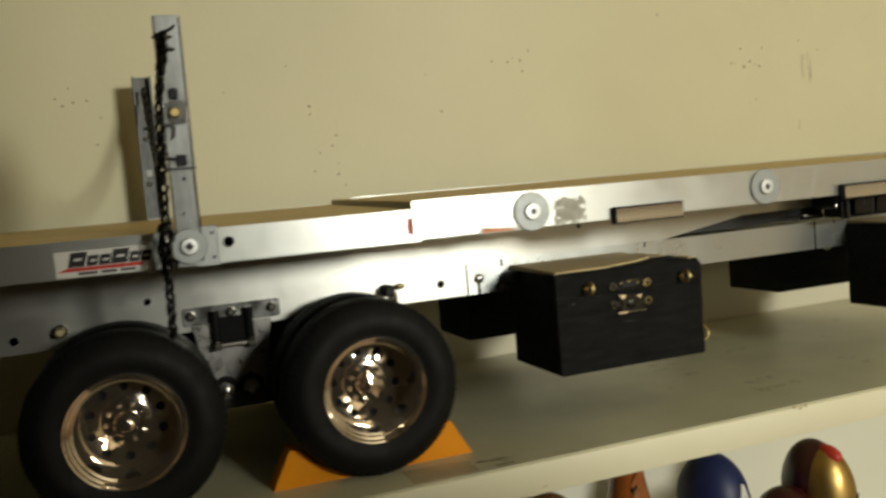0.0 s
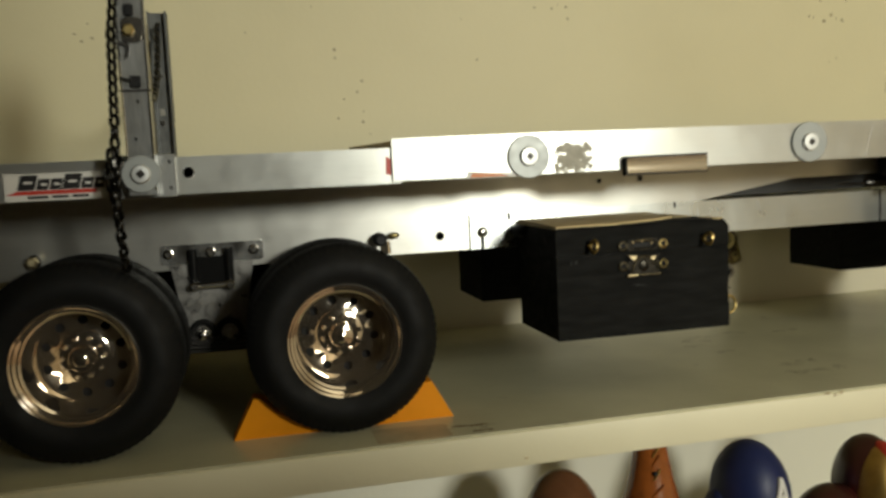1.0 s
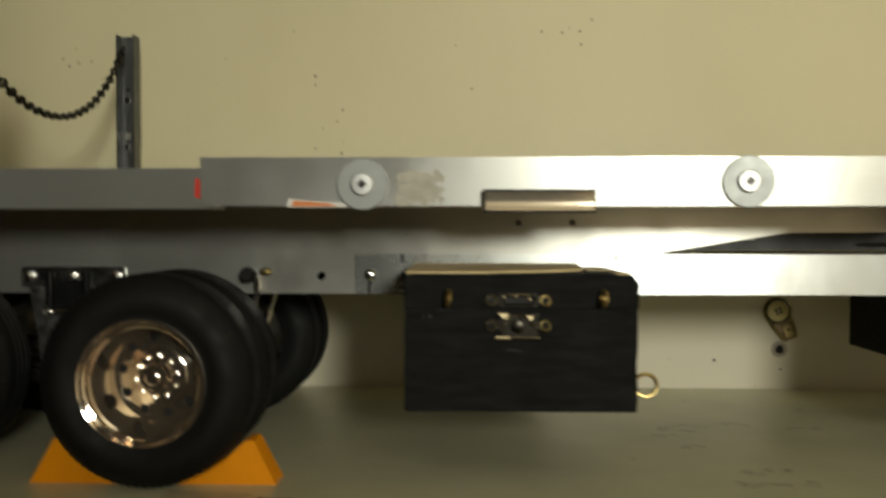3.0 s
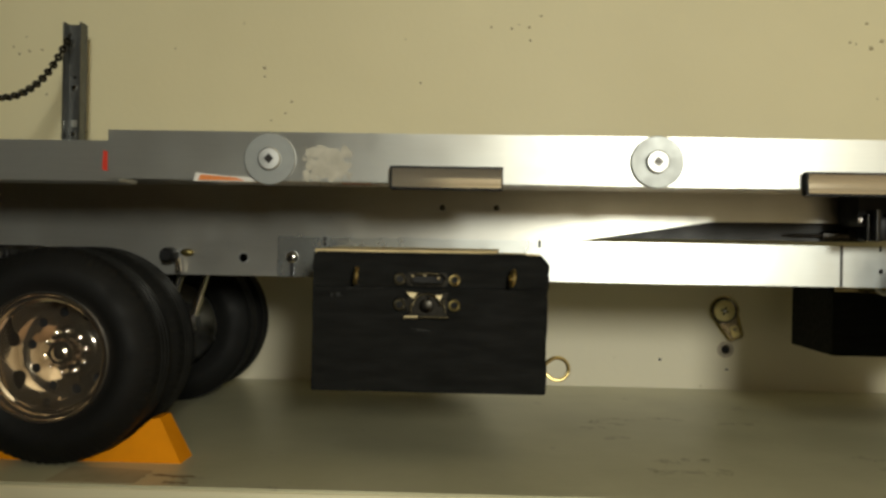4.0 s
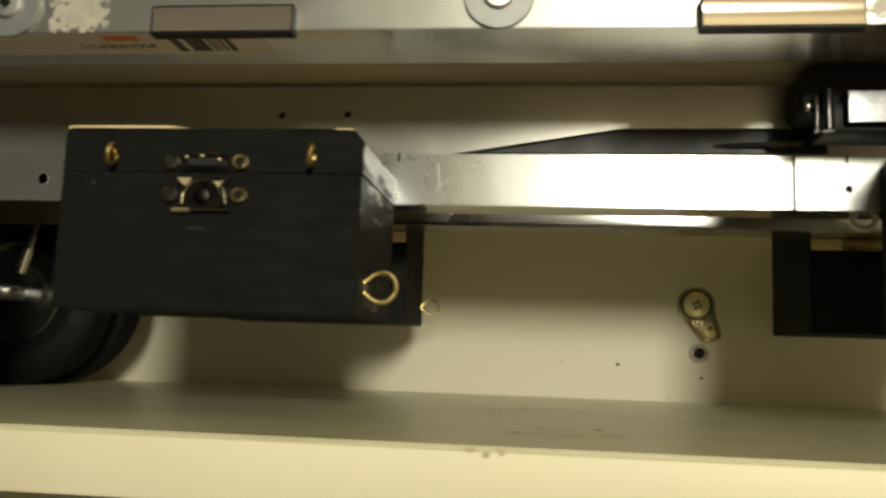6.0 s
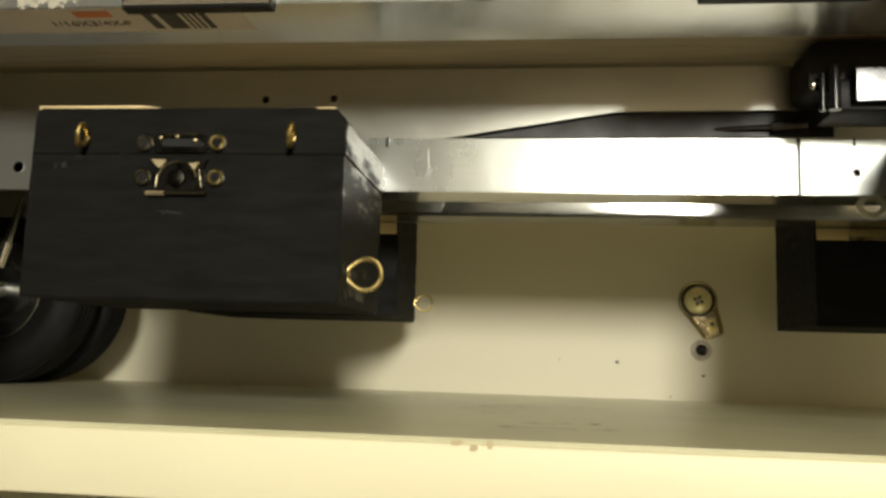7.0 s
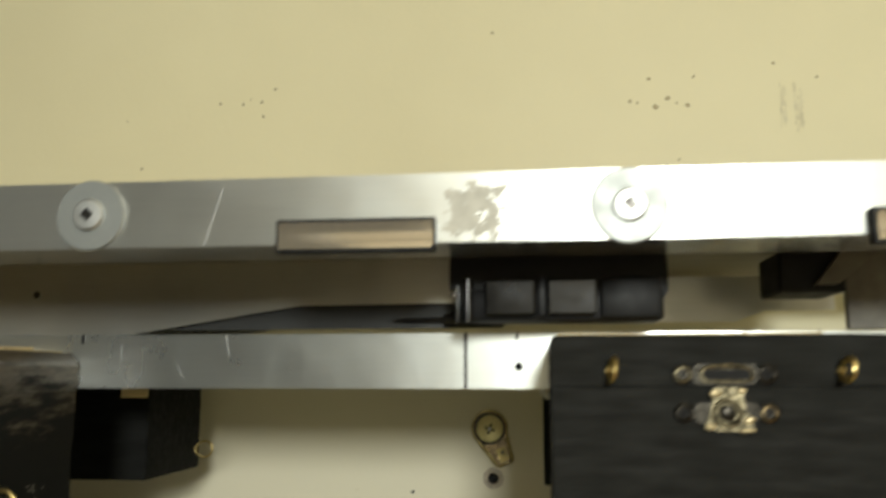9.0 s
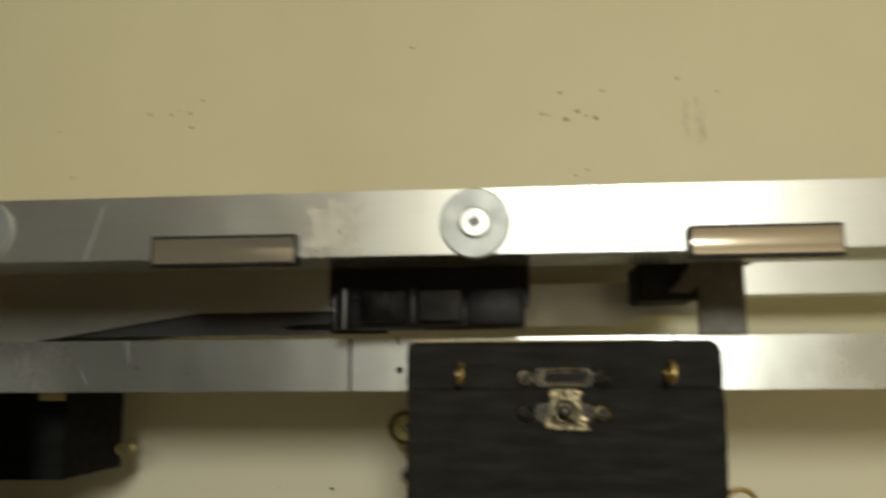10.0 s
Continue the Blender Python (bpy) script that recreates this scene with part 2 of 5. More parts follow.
BLUE = matte("blue_satin_plastic", (0.010, 0.020, 0.098), 0.50, 60.0, 0.25, 0.08)
COPPER = matte("copper_painted_plastic", (0.36, 0.105, 0.020), 0.24, 70.0, 0.45, 0.15, (1, 1, 1), 0.4)
BROWN = matte("brown_painted_plastic", (0.19, 0.075, 0.032), 0.24, 40.0, 0.4, 0.1, (1, 1, 1), 0.4)
DARK_RED = matte("dark_red_plastic", (0.055, 0.010, 0.008), 0.32, 40.0, 0.4, 0.1, (1, 1, 1), 0.4)
BRACKET = matte("grey_bracket_metal", (0.15, 0.138, 0.11), 0.45, 120.0, 0.4, 0.15)
COVER = metal("polished_cover", (0.06, 0.061, 0.063), 0.22, 90.0, 0.15, 0.02)
FAINT_SCUFF = matte("faint_scuff", (0.0135, 0.0135, 0.0115), 0.7, 300.0, 0.5, 0.2)
SCUFF = matte("pale_scuff", (0.11, 0.10, 0.08), 0.8, 300.0, 0.5, 0.2)
NICK = matte("brown_nick", (0.62, 0.52, 0.31), 0.6, 300.0, 0.4, 0.1)
WALL_RUB = matte("rubbed_wall_paint", (0.612, 0.562, 0.378), 0.6, 120.0, 0.25, 0.1)
STAIN = matte("brown_shelf_stain", (0.475, 0.445, 0.29), 0.30, 120.0, 0.35, 0.1)
DARK_STAIN = matte("dark_shelf_stain", (0.29, 0.22, 0.12), 0.6, 120.0, 0.5, 0.1)


def worn_sheen_wood(name, col, bare, z_lo, z_hi):
    """Black stain rubbed off a wooden end: bare grain shows through in scratches, most of it high up. The pale tone
    also holds grazing sheen.
    """
    m, nt, b = node_material(name)
    tc = nt.nodes.new("ShaderNodeTexCoord")
    sep = nt.nodes.new("ShaderNodeSeparateXYZ")
    link(nt, tc.outputs["Object"], sep.inputs[0])
    rise = nt.nodes.new("ShaderNodeMapRange")
    rise.inputs["From Min"].default_value, rise.inputs["From Max"].default_value = z_lo, z_hi
    rise.inputs["To Min"].default_value, rise.inputs["To Max"].default_value = -0.17, 0.20
    link(nt, sep.outputs["Z"], rise.inputs["Value"])
    add = nt.nodes.new("ShaderNodeMath")
    add.operation = "ADD"
    grain = noise_node(nt, 62.0, 7.0, (1.0, 0.55, 2.4), 0.72)
    link(nt, grain, add.inputs[0])
    link(nt, rise.outputs["Result"], add.inputs[1])
    rub = ramp(nt, add.outputs[0], [(0.49, (0, 0, 0)), (0.66, (1, 1, 1))])
    fine = mix(nt, mapped(nt, noise_node(nt, 160.0, 4.0, (1, 1, 5)), 0.0, 1.0), bare, tuple(v * 0.45 for v in bare))
    link(nt, mix(nt, rub, col, fine), b.inputs["Base Color"])
    link(nt, mapped(nt, rub, 0.66, 0.48), b.inputs["Roughness"])
    link(nt, mapped(nt, rub, 0.18, 0.33), b.inputs["Specular IOR Level"])
    bump(nt, b, grain, 0.5, 0.0006)
    return m


WORN_SHEEN_END = worn_sheen_wood("rubbed_sheen_wood_end", (0.0062, 0.0062, 0.0054), (0.105, 0.083, 0.052), 0.052, 0.088)
GOLD = metal("gold_painted_plastic", (0.68, 0.46, 0.15), 0.36, 60.0, 0.35, 0.1)


# ---------------------------------------------------------------- mesh tools
def mesh_of(bm, mat, smooth=None):
    bmesh.ops.recalc_face_normals(bm, faces=bm.faces[:])
    me = bpy.data.meshes.new("mesh")
    bm.to_mesh(me)
    bm.free()
    for m in (mat if isinstance(mat, (list, tuple)) else [mat]):
        me.materials.append(m)
    if smooth is not None:
        me.shade_smooth()
        me.set_sharp_from_angle(angle=radians(smooth))
    return me


def part(name, bm, mat, parent=None, label="", smooth=35):
    ob = new(name, mesh_of(bm, mat, smooth) if isinstance(bm, bmesh.types.BMesh) else bm)
    if parent is not None:
        ob.parent = parent
    return tagged(ob, label)


def thing(name, label, category, at=(0, 0, 0), group="", kind=""):
    return tagged(place_at(new(name), at), label, category, group, kind)


def place_at(ob, at):
    ob.location = at
    return ob


def bm_new():
    return bmesh.new()


def add_box(bm, lo, hi, bevel=0.0, seg=1, mat=0):
    """A box from its two corners, its edges rounded by bevel."""
    got = bmesh.ops.create_cube(bm, size=1.0)
    c = [(a + b) / 2 for a, b in zip(lo, hi)]
    s = [b - a for a, b in zip(lo, hi)]
    for v in got["verts"]:
        v.co = Vector([c[i] + v.co[i] * s[i] for i in range(3)])
    faces = list({f for v in got["verts"] for f in v.link_faces})
    for f in faces:
        f.material_index = mat
    if bevel > 0:
        edges = list({e for f in faces for e in f.edges})
        r = bmesh.ops.bevel(bm, geom=edges, offset=bevel, segments=seg, affect="EDGES", profile=0.5)
        for f in r["faces"]:
            f.material_index = mat
    return bm


def add_prism(bm, outline, axis, a, b, mat=0):
    """An outline of 2D points drawn out along an axis from a to b. Axis y: the points are (x, z); x: (y, z); z: (x, y)."""
    def p(q, d):
        return {"y": (q[0], d, q[1]), "x": (d, q[0], q[1]), "z": (q[0], q[1], d)}[axis]
    lo = [bm.verts.new(p(q, a)) for q in outline]
    hi = [bm.verts.new(p(q, b)) for q in outline]
    n = len(outline)
    fs = [bm.faces.new(lo), bm.faces.new(hi[::-1])]
    for i in range(n):
        fs.append(bm.faces.new((lo[i], hi[i], hi[(i + 1) % n], lo[(i + 1) % n])))
    for f in fs:
        f.material_index = mat
    return bm


def add_lathe(bm, profile, seg=48, centre=(0, 0, 0), axis="y", mat=0, wave=None):
    """Turns a profile of (radius, height along the axis). wave(i, k): what is added to the radius at step i and profile point k."""
    rings = []
    for i in range(seg):
        a = 2 * math.pi * i / seg
        ring = []
        for k, (r, h) in enumerate(profile):
            q = r + (wave(i, k) if wave else 0.0)
            u, v = q * math.cos(a), q * math.sin(a)
            co = {"y": (u, h, v), "z": (u, v, h), "x": (h, u, v)}[axis]
            ring.append(bm.verts.new(Vector(co) + Vector(centre)))
        rings.append(ring)
    for i in range(seg):
        p, q = rings[i], rings[(i + 1) % seg]
        for k in range(len(profile) - 1):
            f = bm.faces.new((p[k], p[k + 1], q[k + 1], q[k]))
            f.material_index = mat
    return bm


def add_disc_lathe(bm, profile, seg, centre, axis="y", mat=0):
    """As add_lathe, with both ends closed by a tiny radius."""
    prof = [(0.00002, profile[0][1])] + list(profile) + [(0.00002, profile[-1][1])]
    return add_lathe(bm, prof, seg, centre, axis, mat)


def add_tube(bm, points, radius, seg=8, mat=0, closed=False):
    """A round rod along points."""
    pts = [Vector(p) for p in points]
    n = len(pts)
    rings = []
    side = None
    for i, p in enumerate(pts):
        if closed:
            d = pts[(i + 1) % n] - pts[i - 1]
        else:
            d = pts[min(i + 1, n - 1)] - pts[max(i - 1, 0)]
        d.normalize()
        if side is None:
            side = d.orthogonal().normalized()
        side = (side - d * side.dot(d)).normalized()
        other = d.cross(side)
        rings.append([bm.verts.new(p + (side * math.cos(2 * math.pi * k / seg) + other * math.sin(2 * math.pi * k / seg)) * radius) for k in range(seg)])
    for i in range(n if closed else n - 1):
        a, b = rings[i], rings[(i + 1) % n]
        for k in range(seg):
            f = bm.faces.new((a[k], a[(k + 1) % seg], b[(k + 1) % seg], b[k]))
            f.material_index = mat
    if not closed:
        for ring in (rings[0], rings[-1][::-1]):
            bm.faces.new(ring).material_index = mat
    return bm


def add_blob(bm, centre, radii, seg=24, rings=14, mat=0):
    got = bmesh.ops.create_uvsphere(bm, u_segments=seg, v_segments=rings, radius=1.0)
    for v in got["verts"]:
        v.co = Vector([centre[i] + v.co[i] * radii[i] for i in range(3)])
        for f in v.link_faces:
            f.material_index = mat
    return bm


def rounded_rect(x0, z0, x1, z1, r, n=5):
    """Outline of a rectangle with round corners."""
    out = []
    for cx, cz, a0 in ((x1 - r, z1 - r, 0), (x0 + r, z1 - r, 90), (x0 + r, z0 + r, 180), (x1 - r, z0 + r, 270)):
        for k in range(n + 1):
            a = radians(a0 + 90 * k / n)
            out.append((cx + r * math.cos(a), cz + r * math.sin(a)))
    return out


# ---------------------------------------------------------------- setting
WALL_Y, SHELF_FRONT, SHELF_T = 0.240, -0.0183, 0.018

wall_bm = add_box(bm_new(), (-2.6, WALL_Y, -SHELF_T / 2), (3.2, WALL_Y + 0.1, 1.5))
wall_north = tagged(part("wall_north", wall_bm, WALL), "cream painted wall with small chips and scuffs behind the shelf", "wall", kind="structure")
low_bm = add_box(bm_new(), (-2.6, WALL_Y, -1.2), (3.2, WALL_Y + 0.1, -SHELF_T / 2 - 0.0005))
tagged(part("wall_north_lower", low_bm, WALL_LOW), "off-white painted wall below the shelf", "wall", kind="structure")
for nm, lo, hi, mt, lb in (
        ("wall_south", (-2.6, -3.4, -1.2), (3.2, -3.3, 1.5), ROOM, "unseen plain room wall"),
        # unseen wall set close and dark: dims the left, darkens the chrome
        ("wall_west", (-1.05, -3.4, -1.2), (-0.95, 0.24, 1.5), ROOM_DARK, "unseen plain room wall"),
        ("wall_east", (3.2, -3.4, -1.2), (3.3, 0.34, 1.5), ROOM, "unseen plain room wall"),
        ("floor", (-2.7, -3.4, -1.3), (3.3, 0.34, -1.2), FLOOR, "plain brown room floor"),
        ("ceiling", (-2.7, -3.4, 1.5), (3.3, 0.34, 1.6), ROOM, "plain painted ceiling")):
    tagged(part(nm, add_box(bm_new(), lo, hi), mt), lb, nm.split("_")[0], kind="structure")

# an unseen wall added behind and beside the walk to shade the left, its low return reaching a little further
o = [(-0.95, -1.2), (0.238, -1.2), (0.238, 0.168), (0.112, 0.168), (0.112, 1.5), (-0.95, 1.5)]
tagged(part("shade_blocker", add_prism(bm_new(), o, "y", -0.70, -0.60), BLOCKER_DARK), "unseen wall added to shade the left side", "wall", kind="structure")


def shelf(name, top, label, edge_mat, top_mat):
    """A painted board: its top a separate dusty coat, its front edge eased and a little uneven."""
    t = thing(name, label, "shelf", (0, 0, top))
    b = add_box(bm_new(), (-0.95, SHELF_FRONT, -SHELF_T), (2.2, WALL_Y - 0.0005, -0.0012), 0.0012, 2)
    part("board", b, edge_mat, t, "cream painted board edge")
    b = add_box(bm_new(), (-0.95, SHELF_FRONT + 0.0012, -0.0014), (2.2, WALL_Y - 0.0005, 0.0))
    part("top_coat", b, top_mat, t, "dusty grey painted top surface")
    return t


main_shelf = shelf("shelf", 0.0, "cream-edged wooden shelf with a dusty grey top on the wall", SHELF_EDGE, SHELF_TOP)
shelf("lower_shelf", -0.215, "cream-edged wooden shelf below the trailer's shelf", SHELF_EDGE, SHELF_TOP)


def chip(x, z, r, seed, parent=wall_north, mat=None):
    """A small knocked-off fleck in the wall paint."""
    rnd = random.Random(seed)
    n = 7
    out = []
    for k in range(n):
        a = 2 * math.pi * k / n
        q = 0.85 * r * rnd.uniform(0.6, 1.15)
        out.append((x + q * math.cos(a), z + q * math.sin(a) * 0.8))
    part("paint_chip", add_prism(bm_new(), out, "y", WALL_Y - 0.00007, WALL_Y + 0.001), mat or CHIP, parent)


for x, z, r in ((0.159, 0.245, 0.0015), (0.173, 0.244, 0.0016), (0.185, 0.245, 0.0018), (0.193, 0.253, 0.0015), (0.186, 0.236, 0.0013), (0.178, 0.247, 0.0008),
                (0.402, 0.237, 0.0015), (0.406, 0.236, 0.0011), (0.416, 0.233, 0.0024), (0.423, 0.238, 0.0021), (0.434, 0.2335, 0.0023), (0.413, 0.250, 0.0015), (0.438, 0.250, 0.0014), (0.428, 0.202, 0.0012), (0.421, 0.199, 0.0010), (0.428, 0.235, 0.0012),
                (0.324, 0.282, 0.0014), (0.482, 0.256, 0.0014), (0.505, 0.247, 0.0012), (0.111, 0.206, 0.0014)):
    chip(x, z, r, int(1000 * x) + 77)
for x, z, r in ((-0.170, 0.223, 0.0016), (-0.163, 0.225, 0.0018), (-0.154, 0.226, 0.0014), (-0.174, 0.228, 0.0013), (-0.146, 0.214, 0.0012), (0.003, 0.209, 0.0012), (0.018, 0.184, 0.0014), (0.003, 0.165, 0.0014), (0.021, 0.162, 0.0016), (0.026, 0.153, 0.0010), (-0.012, 0.246, 0.0010),
                (0.022, 0.192, 0.0018), (0.003, 0.215, 0.0018), (0.008, 0.179, 0.0011), (0.022, 0.170, 0.0010), (0.306, 0.002, 0.0009),
                (-0.150, 0.195, 0.0013), (-0.165, 0.235, 0.0010), (0.247, 0.02, 0.0006), (0.10, 0.236, 0.0008), (-0.06, 0.228, 0.0010)):
    chip(x, z, r, int(1000 * x) + 77)

for x, z, r in ((0.278, 0.0195, 0.0015), (0.3232, 0.0135, 0.0012)):
    chip(x, z, r, int(1000 * x) + 5, wall_north, INK)


def film(name, corner, across, up, nx, nz, keep, seed, mat, label, parent, grain=0.28):
    """A thin ragged film of residue or scuffing: a fine grid with worn-out gaps, laid along two directions."""
    rs = random.Random(seed)
    c, e, f = Vector(corner), Vector(across), Vector(up)
    b = bm_new()
    grid = {}

    def corner_at(i, j):
        if (i, j) not in grid:
            grid[i, j] = b.verts.new(c + e * ((i + rs.uniform(-0.25, 0.25)) / nx) + f * ((j + rs.uniform(-0.25, 0.25)) / nz))
        return grid[i, j]
    for i in range(nx):
        for j in range(nz):
            rim = min(1.0, 5.0 * min(i + 0.5, nx - i - 0.5) / nx, 4.0 * min(j + 0.5, nz - j - 0.5) / nz)
            v = 1.5 * noise.noise(Vector((0.16 * i, 0.16 * j, 3.7 * seed))) + min(1.1, 4 * grain) * noise.noise(Vector((0.55 * i, 0.40 * j, 9.1 * seed))) + rs.gauss(0, grain) + 1.2 * (rim - 0.6)
            if v > keep:
                b.faces.new((corner_at(i, j), corner_at(i + 1, j), corner_at(i + 1, j + 1), corner_at(i, j + 1)))
    ob = part(name, b, mat, parent, label)
    tagged(ob, label, kind="stuff")
    return ob


def shelf_mark(x, y, length, width, turn, seed, mat, keep):
    c, s = math.cos(radians(turn)), math.sin(radians(turn))
    corner = (x - 0.5 * (length * c - width * s), y - 0.5 * (length * s + width * c), 0.00005)
    film("shelf_stain", corner, (length * c, length * s, 0), (-width * s, width * c, 0), 30, 14, keep, seed, mat, "rubbed brown stain in the shelf paint", main_shelf)


for k, (x, y, le, wi, tu) in enumerate(((0.221, 0.118, 0.030, 0.012, -20), (0.211, 0.106, 0.022, 0.010, 10), (0.255, 0.135, 0.026, 0.010, -15), (0.293, 0.124, 0.028, 0.008, 5), (0.236, 0.039, 0.013, 0.013, 30), (0.248, 0.043, 0.016, 0.009, 0), (0.330, 0.054, 0.017, 0.009, -35), (0.242, 0.022, 0.042, 0.012, 4), (0.232, 0.128, 0.042, 0.008, 0))):
    shelf_mark(x, y, le, wi, tu, 40 + k, STAIN, 0.38)
for k, (x, y, le, wi, tu) in enumerate(((0.030, -0.0035, 0.018, 0.0045, -4), (0.034, -0.0125, 0.010, 0.0034, -6))):
    shelf_mark(x, y, le, wi, tu, 80 + k, DARK_STAIN, -0.05)
# faint upright rubs on the wall
for k, (x, z, w, h) in enumerate(((0.486, 0.232, 0.004, 0.030), (0.494, 0.228, 0.006, 0.034), (0.478, 0.176, 0.004, 0.012))):
    film("wall_rub", (x - w / 2, WALL_Y - 0.00012, z - h / 2), (w, 0, 0), (0, 0, h), 14, 40, 0.30, 60 + k, WALL_RUB, "faint grey rub on the paint", wall_north)
rt = random.Random(9)
o = [(-0.016, -0.0150), (0.0185, -0.0150)] + [(0.0195 + rt.uniform(-0.0008, 0.0008), -0.0150 + 0.0185 * k / 8) for k in range(1, 9)] + [(0.004, 0.0055), (-0.016, 0.0068)]
part("tape_strip", add_prism(bm_new(), o, "z", -0.0003, 0.00012), matte("tan_tape", (0.48, 0.415, 0.265), 0.5, 70.0, 0.22, 0.12), main_shelf, "strip of tan tape along the front edge")
for x, z, w, h in ((0.0530, -0.0140, 0.0026, 0.0011), (0.2245, -0.0012, 0.0016, 0.0022), (0.2205, -0.0022, 0.0022, 0.0016), (0.2165, -0.0010, 0.0030, 0.0014)):
    b = add_prism(bm_new(), [(x - w / 2, z - h * 0.4), (x + w * 0.1, z - h / 2), (x + w / 2, z), (x + w * 0.2, z + h / 2), (x - w * 0.4, z + h * 0.4)], "y", SHELF_FRONT - 0.00015, SHELF_FRONT + 0.0003)
    part("edge_nick", b, NICK, main_shelf, "small brown nick in the paint")


# ---------------------------------------------------------------- trailer
trailer = thing("model_trailer", "aluminium scale-model log trailer with chrome wheels standing on the shelf", "model trailer")
MID = 0.1032          # the trailer's centre line
NEAR_Z = 0.1183       # underside of the near upper rail


def angle_bar(x0, x1, y_out, z0, h, depth, t, inward):
    """An L bar: an upright face of height h at y_out and a bottom flange reaching inward."""
    s = inward
    o = [(y_out, z0), (y_out + s * depth, z0), (y_out + s * depth, z0 + t), (y_out + s * t, z0 + t), (y_out + s * t, z0 + h), (y_out, z0 + h)]
    b = add_prism(bm_new(), o, "x", x0, x1)
    edges = [e for e in b.edges if abs(e.verts[0].co.x - e.verts[1].co.x) > 0.01]
    bmesh.ops.bevel(b, geom=edges, offset=0.0003, segments=2, affect="EDGES")
    return b


def under(b):
    """Gives the faces that look down the second material."""
    b.normal_update()
    bmesh.ops.recalc_face_normals(b, faces=b.faces[:])
    for f in b.faces:
        if f.normal.z < -0.6:
            f.material_index = 1
    return b


RIGHT = 0.80
LEFT = -0.42
part("upper_rail", under(angle_bar(0.0, RIGHT, 0.0, NEAR_Z, 0.0197, 0.0300, 0.0016, 1)), [ALU, ALU_UNDER], trailer, "bright aluminium angle bar with paper stickers underneath")
part("upper_rail", angle_bar(0.02, RIGHT, 2 * MID, NEAR_Z + 0.004, 0.0203, 0.0205, 0.0016, -1), ALU, trailer)
part("rear_rail", angle_bar(LEFT, 0.004, 0.0017, NEAR_Z - 0.0010, 0.0165, 0.018, 0.0016, 1), ALU, trailer, "bright aluminium rear bar slid behind the front one")
part("rear_rail", angle_bar(LEFT, 0.024, 2 * MID - 0.0017, NEAR_Z + 0.0036, 0.0172, 0.018, 0.0016, -1), ALU, trailer)

# lower rails: 19 mm angle bars
LOW_Z, LOW_Y = 0.0775, 0.0685
part("lower_rail", under(angle_bar(0.0540, RIGHT, LOW_Y, LOW_Z, 0.0195, 0.019, 0.0016, 1)), [ALU_LOW, ALU_UNDER], trailer, "bright aluminium angle bar with pencil marks")
part("lower_rail", angle_bar(0.0540, RIGHT, 2 * MID - LOW_Y, LOW_Z, 0.0195, 0.019, 0.0016, -1), ALU_FAR, trailer)

WEB_Y = 0.0703


def web(y0, y1):
    """The tall chassis plate, cut up towards the front."""
    o = [(LEFT, LOW_Z), (0.190, LOW_Z), (0.198, 0.0972), (0.2620, 0.1074), (0.3885, 0.1082), (0.3885, 0.1236), (LEFT, 0.1236)]
    b = add_prism(bm_new(), o, "y", y0, y1)
    return b


part("chassis_plate", web(WEB_Y, WEB_Y + 0.0016), ALU_DULL, trailer, "tall aluminium chassis plate with drilled holes")
o = [(LEFT, LOW_Z), (0.190, LOW_Z), (0.198, 0.0972), (0.262, 0.1074), (0.39, 0.1044), (0.430, 0.1044), (0.442, 0.1090), (0.470, 0.1090), (0.470, 0.1236), (LEFT, 0.1236)]
part("chassis_plate", add_prism(bm_new(), o, "y", 2 * MID - WEB_Y - 0.0016, 2 * MID - WEB_Y), ALU_DULL, trailer)
# Added sheet behind the cut: carries the shade between the plates.
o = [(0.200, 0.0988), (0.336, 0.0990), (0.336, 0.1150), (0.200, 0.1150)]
part("gap_shade_sheet", add_prism(bm_new(), o, "y", WEB_Y + 0.0030, WEB_Y + 0.0042), GAP_SHADE, trailer, "dark sheet for the shade inside the chassis")
deck_bm = add_prism(bm_new(), [(0.0024, 0.1240), (2 * MID - 0.0024, 0.1285), (2 * MID - 0.0024, 0.1416), (0.0024, 0.1368)], "x", 0.005, 0.478)
deck = part("deck_board", deck_bm, DECK_WOOD, trailer, "brown wooden deck board between the rails")
deck_bm = add_prism(bm_new(), [(0.0026, 0.1366), (2 * MID - 0.0026, 0.1414), (2 * MID - 0.0026, 0.1422), (0.0026, 0.1374)], "x", 0.0052, 0.4778)
part("deck_veneer", deck_bm, DECK_TOP, deck, "golden varnished deck face")
deck_bm = add_prism(bm_new(), [(0.0042, 0.1240), (2 * MID - 0.0042, 0.1285), (2 * MID - 0.0042, 0.1384), (0.0042, 0.1332)], "x", LEFT, 0.0045)
deck = part("deck_board", deck_bm, DECK_WOOD, trailer)
deck_bm = add_prism(bm_new(), [(0.0044, 0.1330), (2 * MID - 0.0044, 0.1382), (2 * MID - 0.0044, 0.1390), (0.0044, 0.1338)], "x", LEFT, 0.0043)
part("deck_veneer", deck_bm, DECK_TOP, deck, "golden varnished deck face")


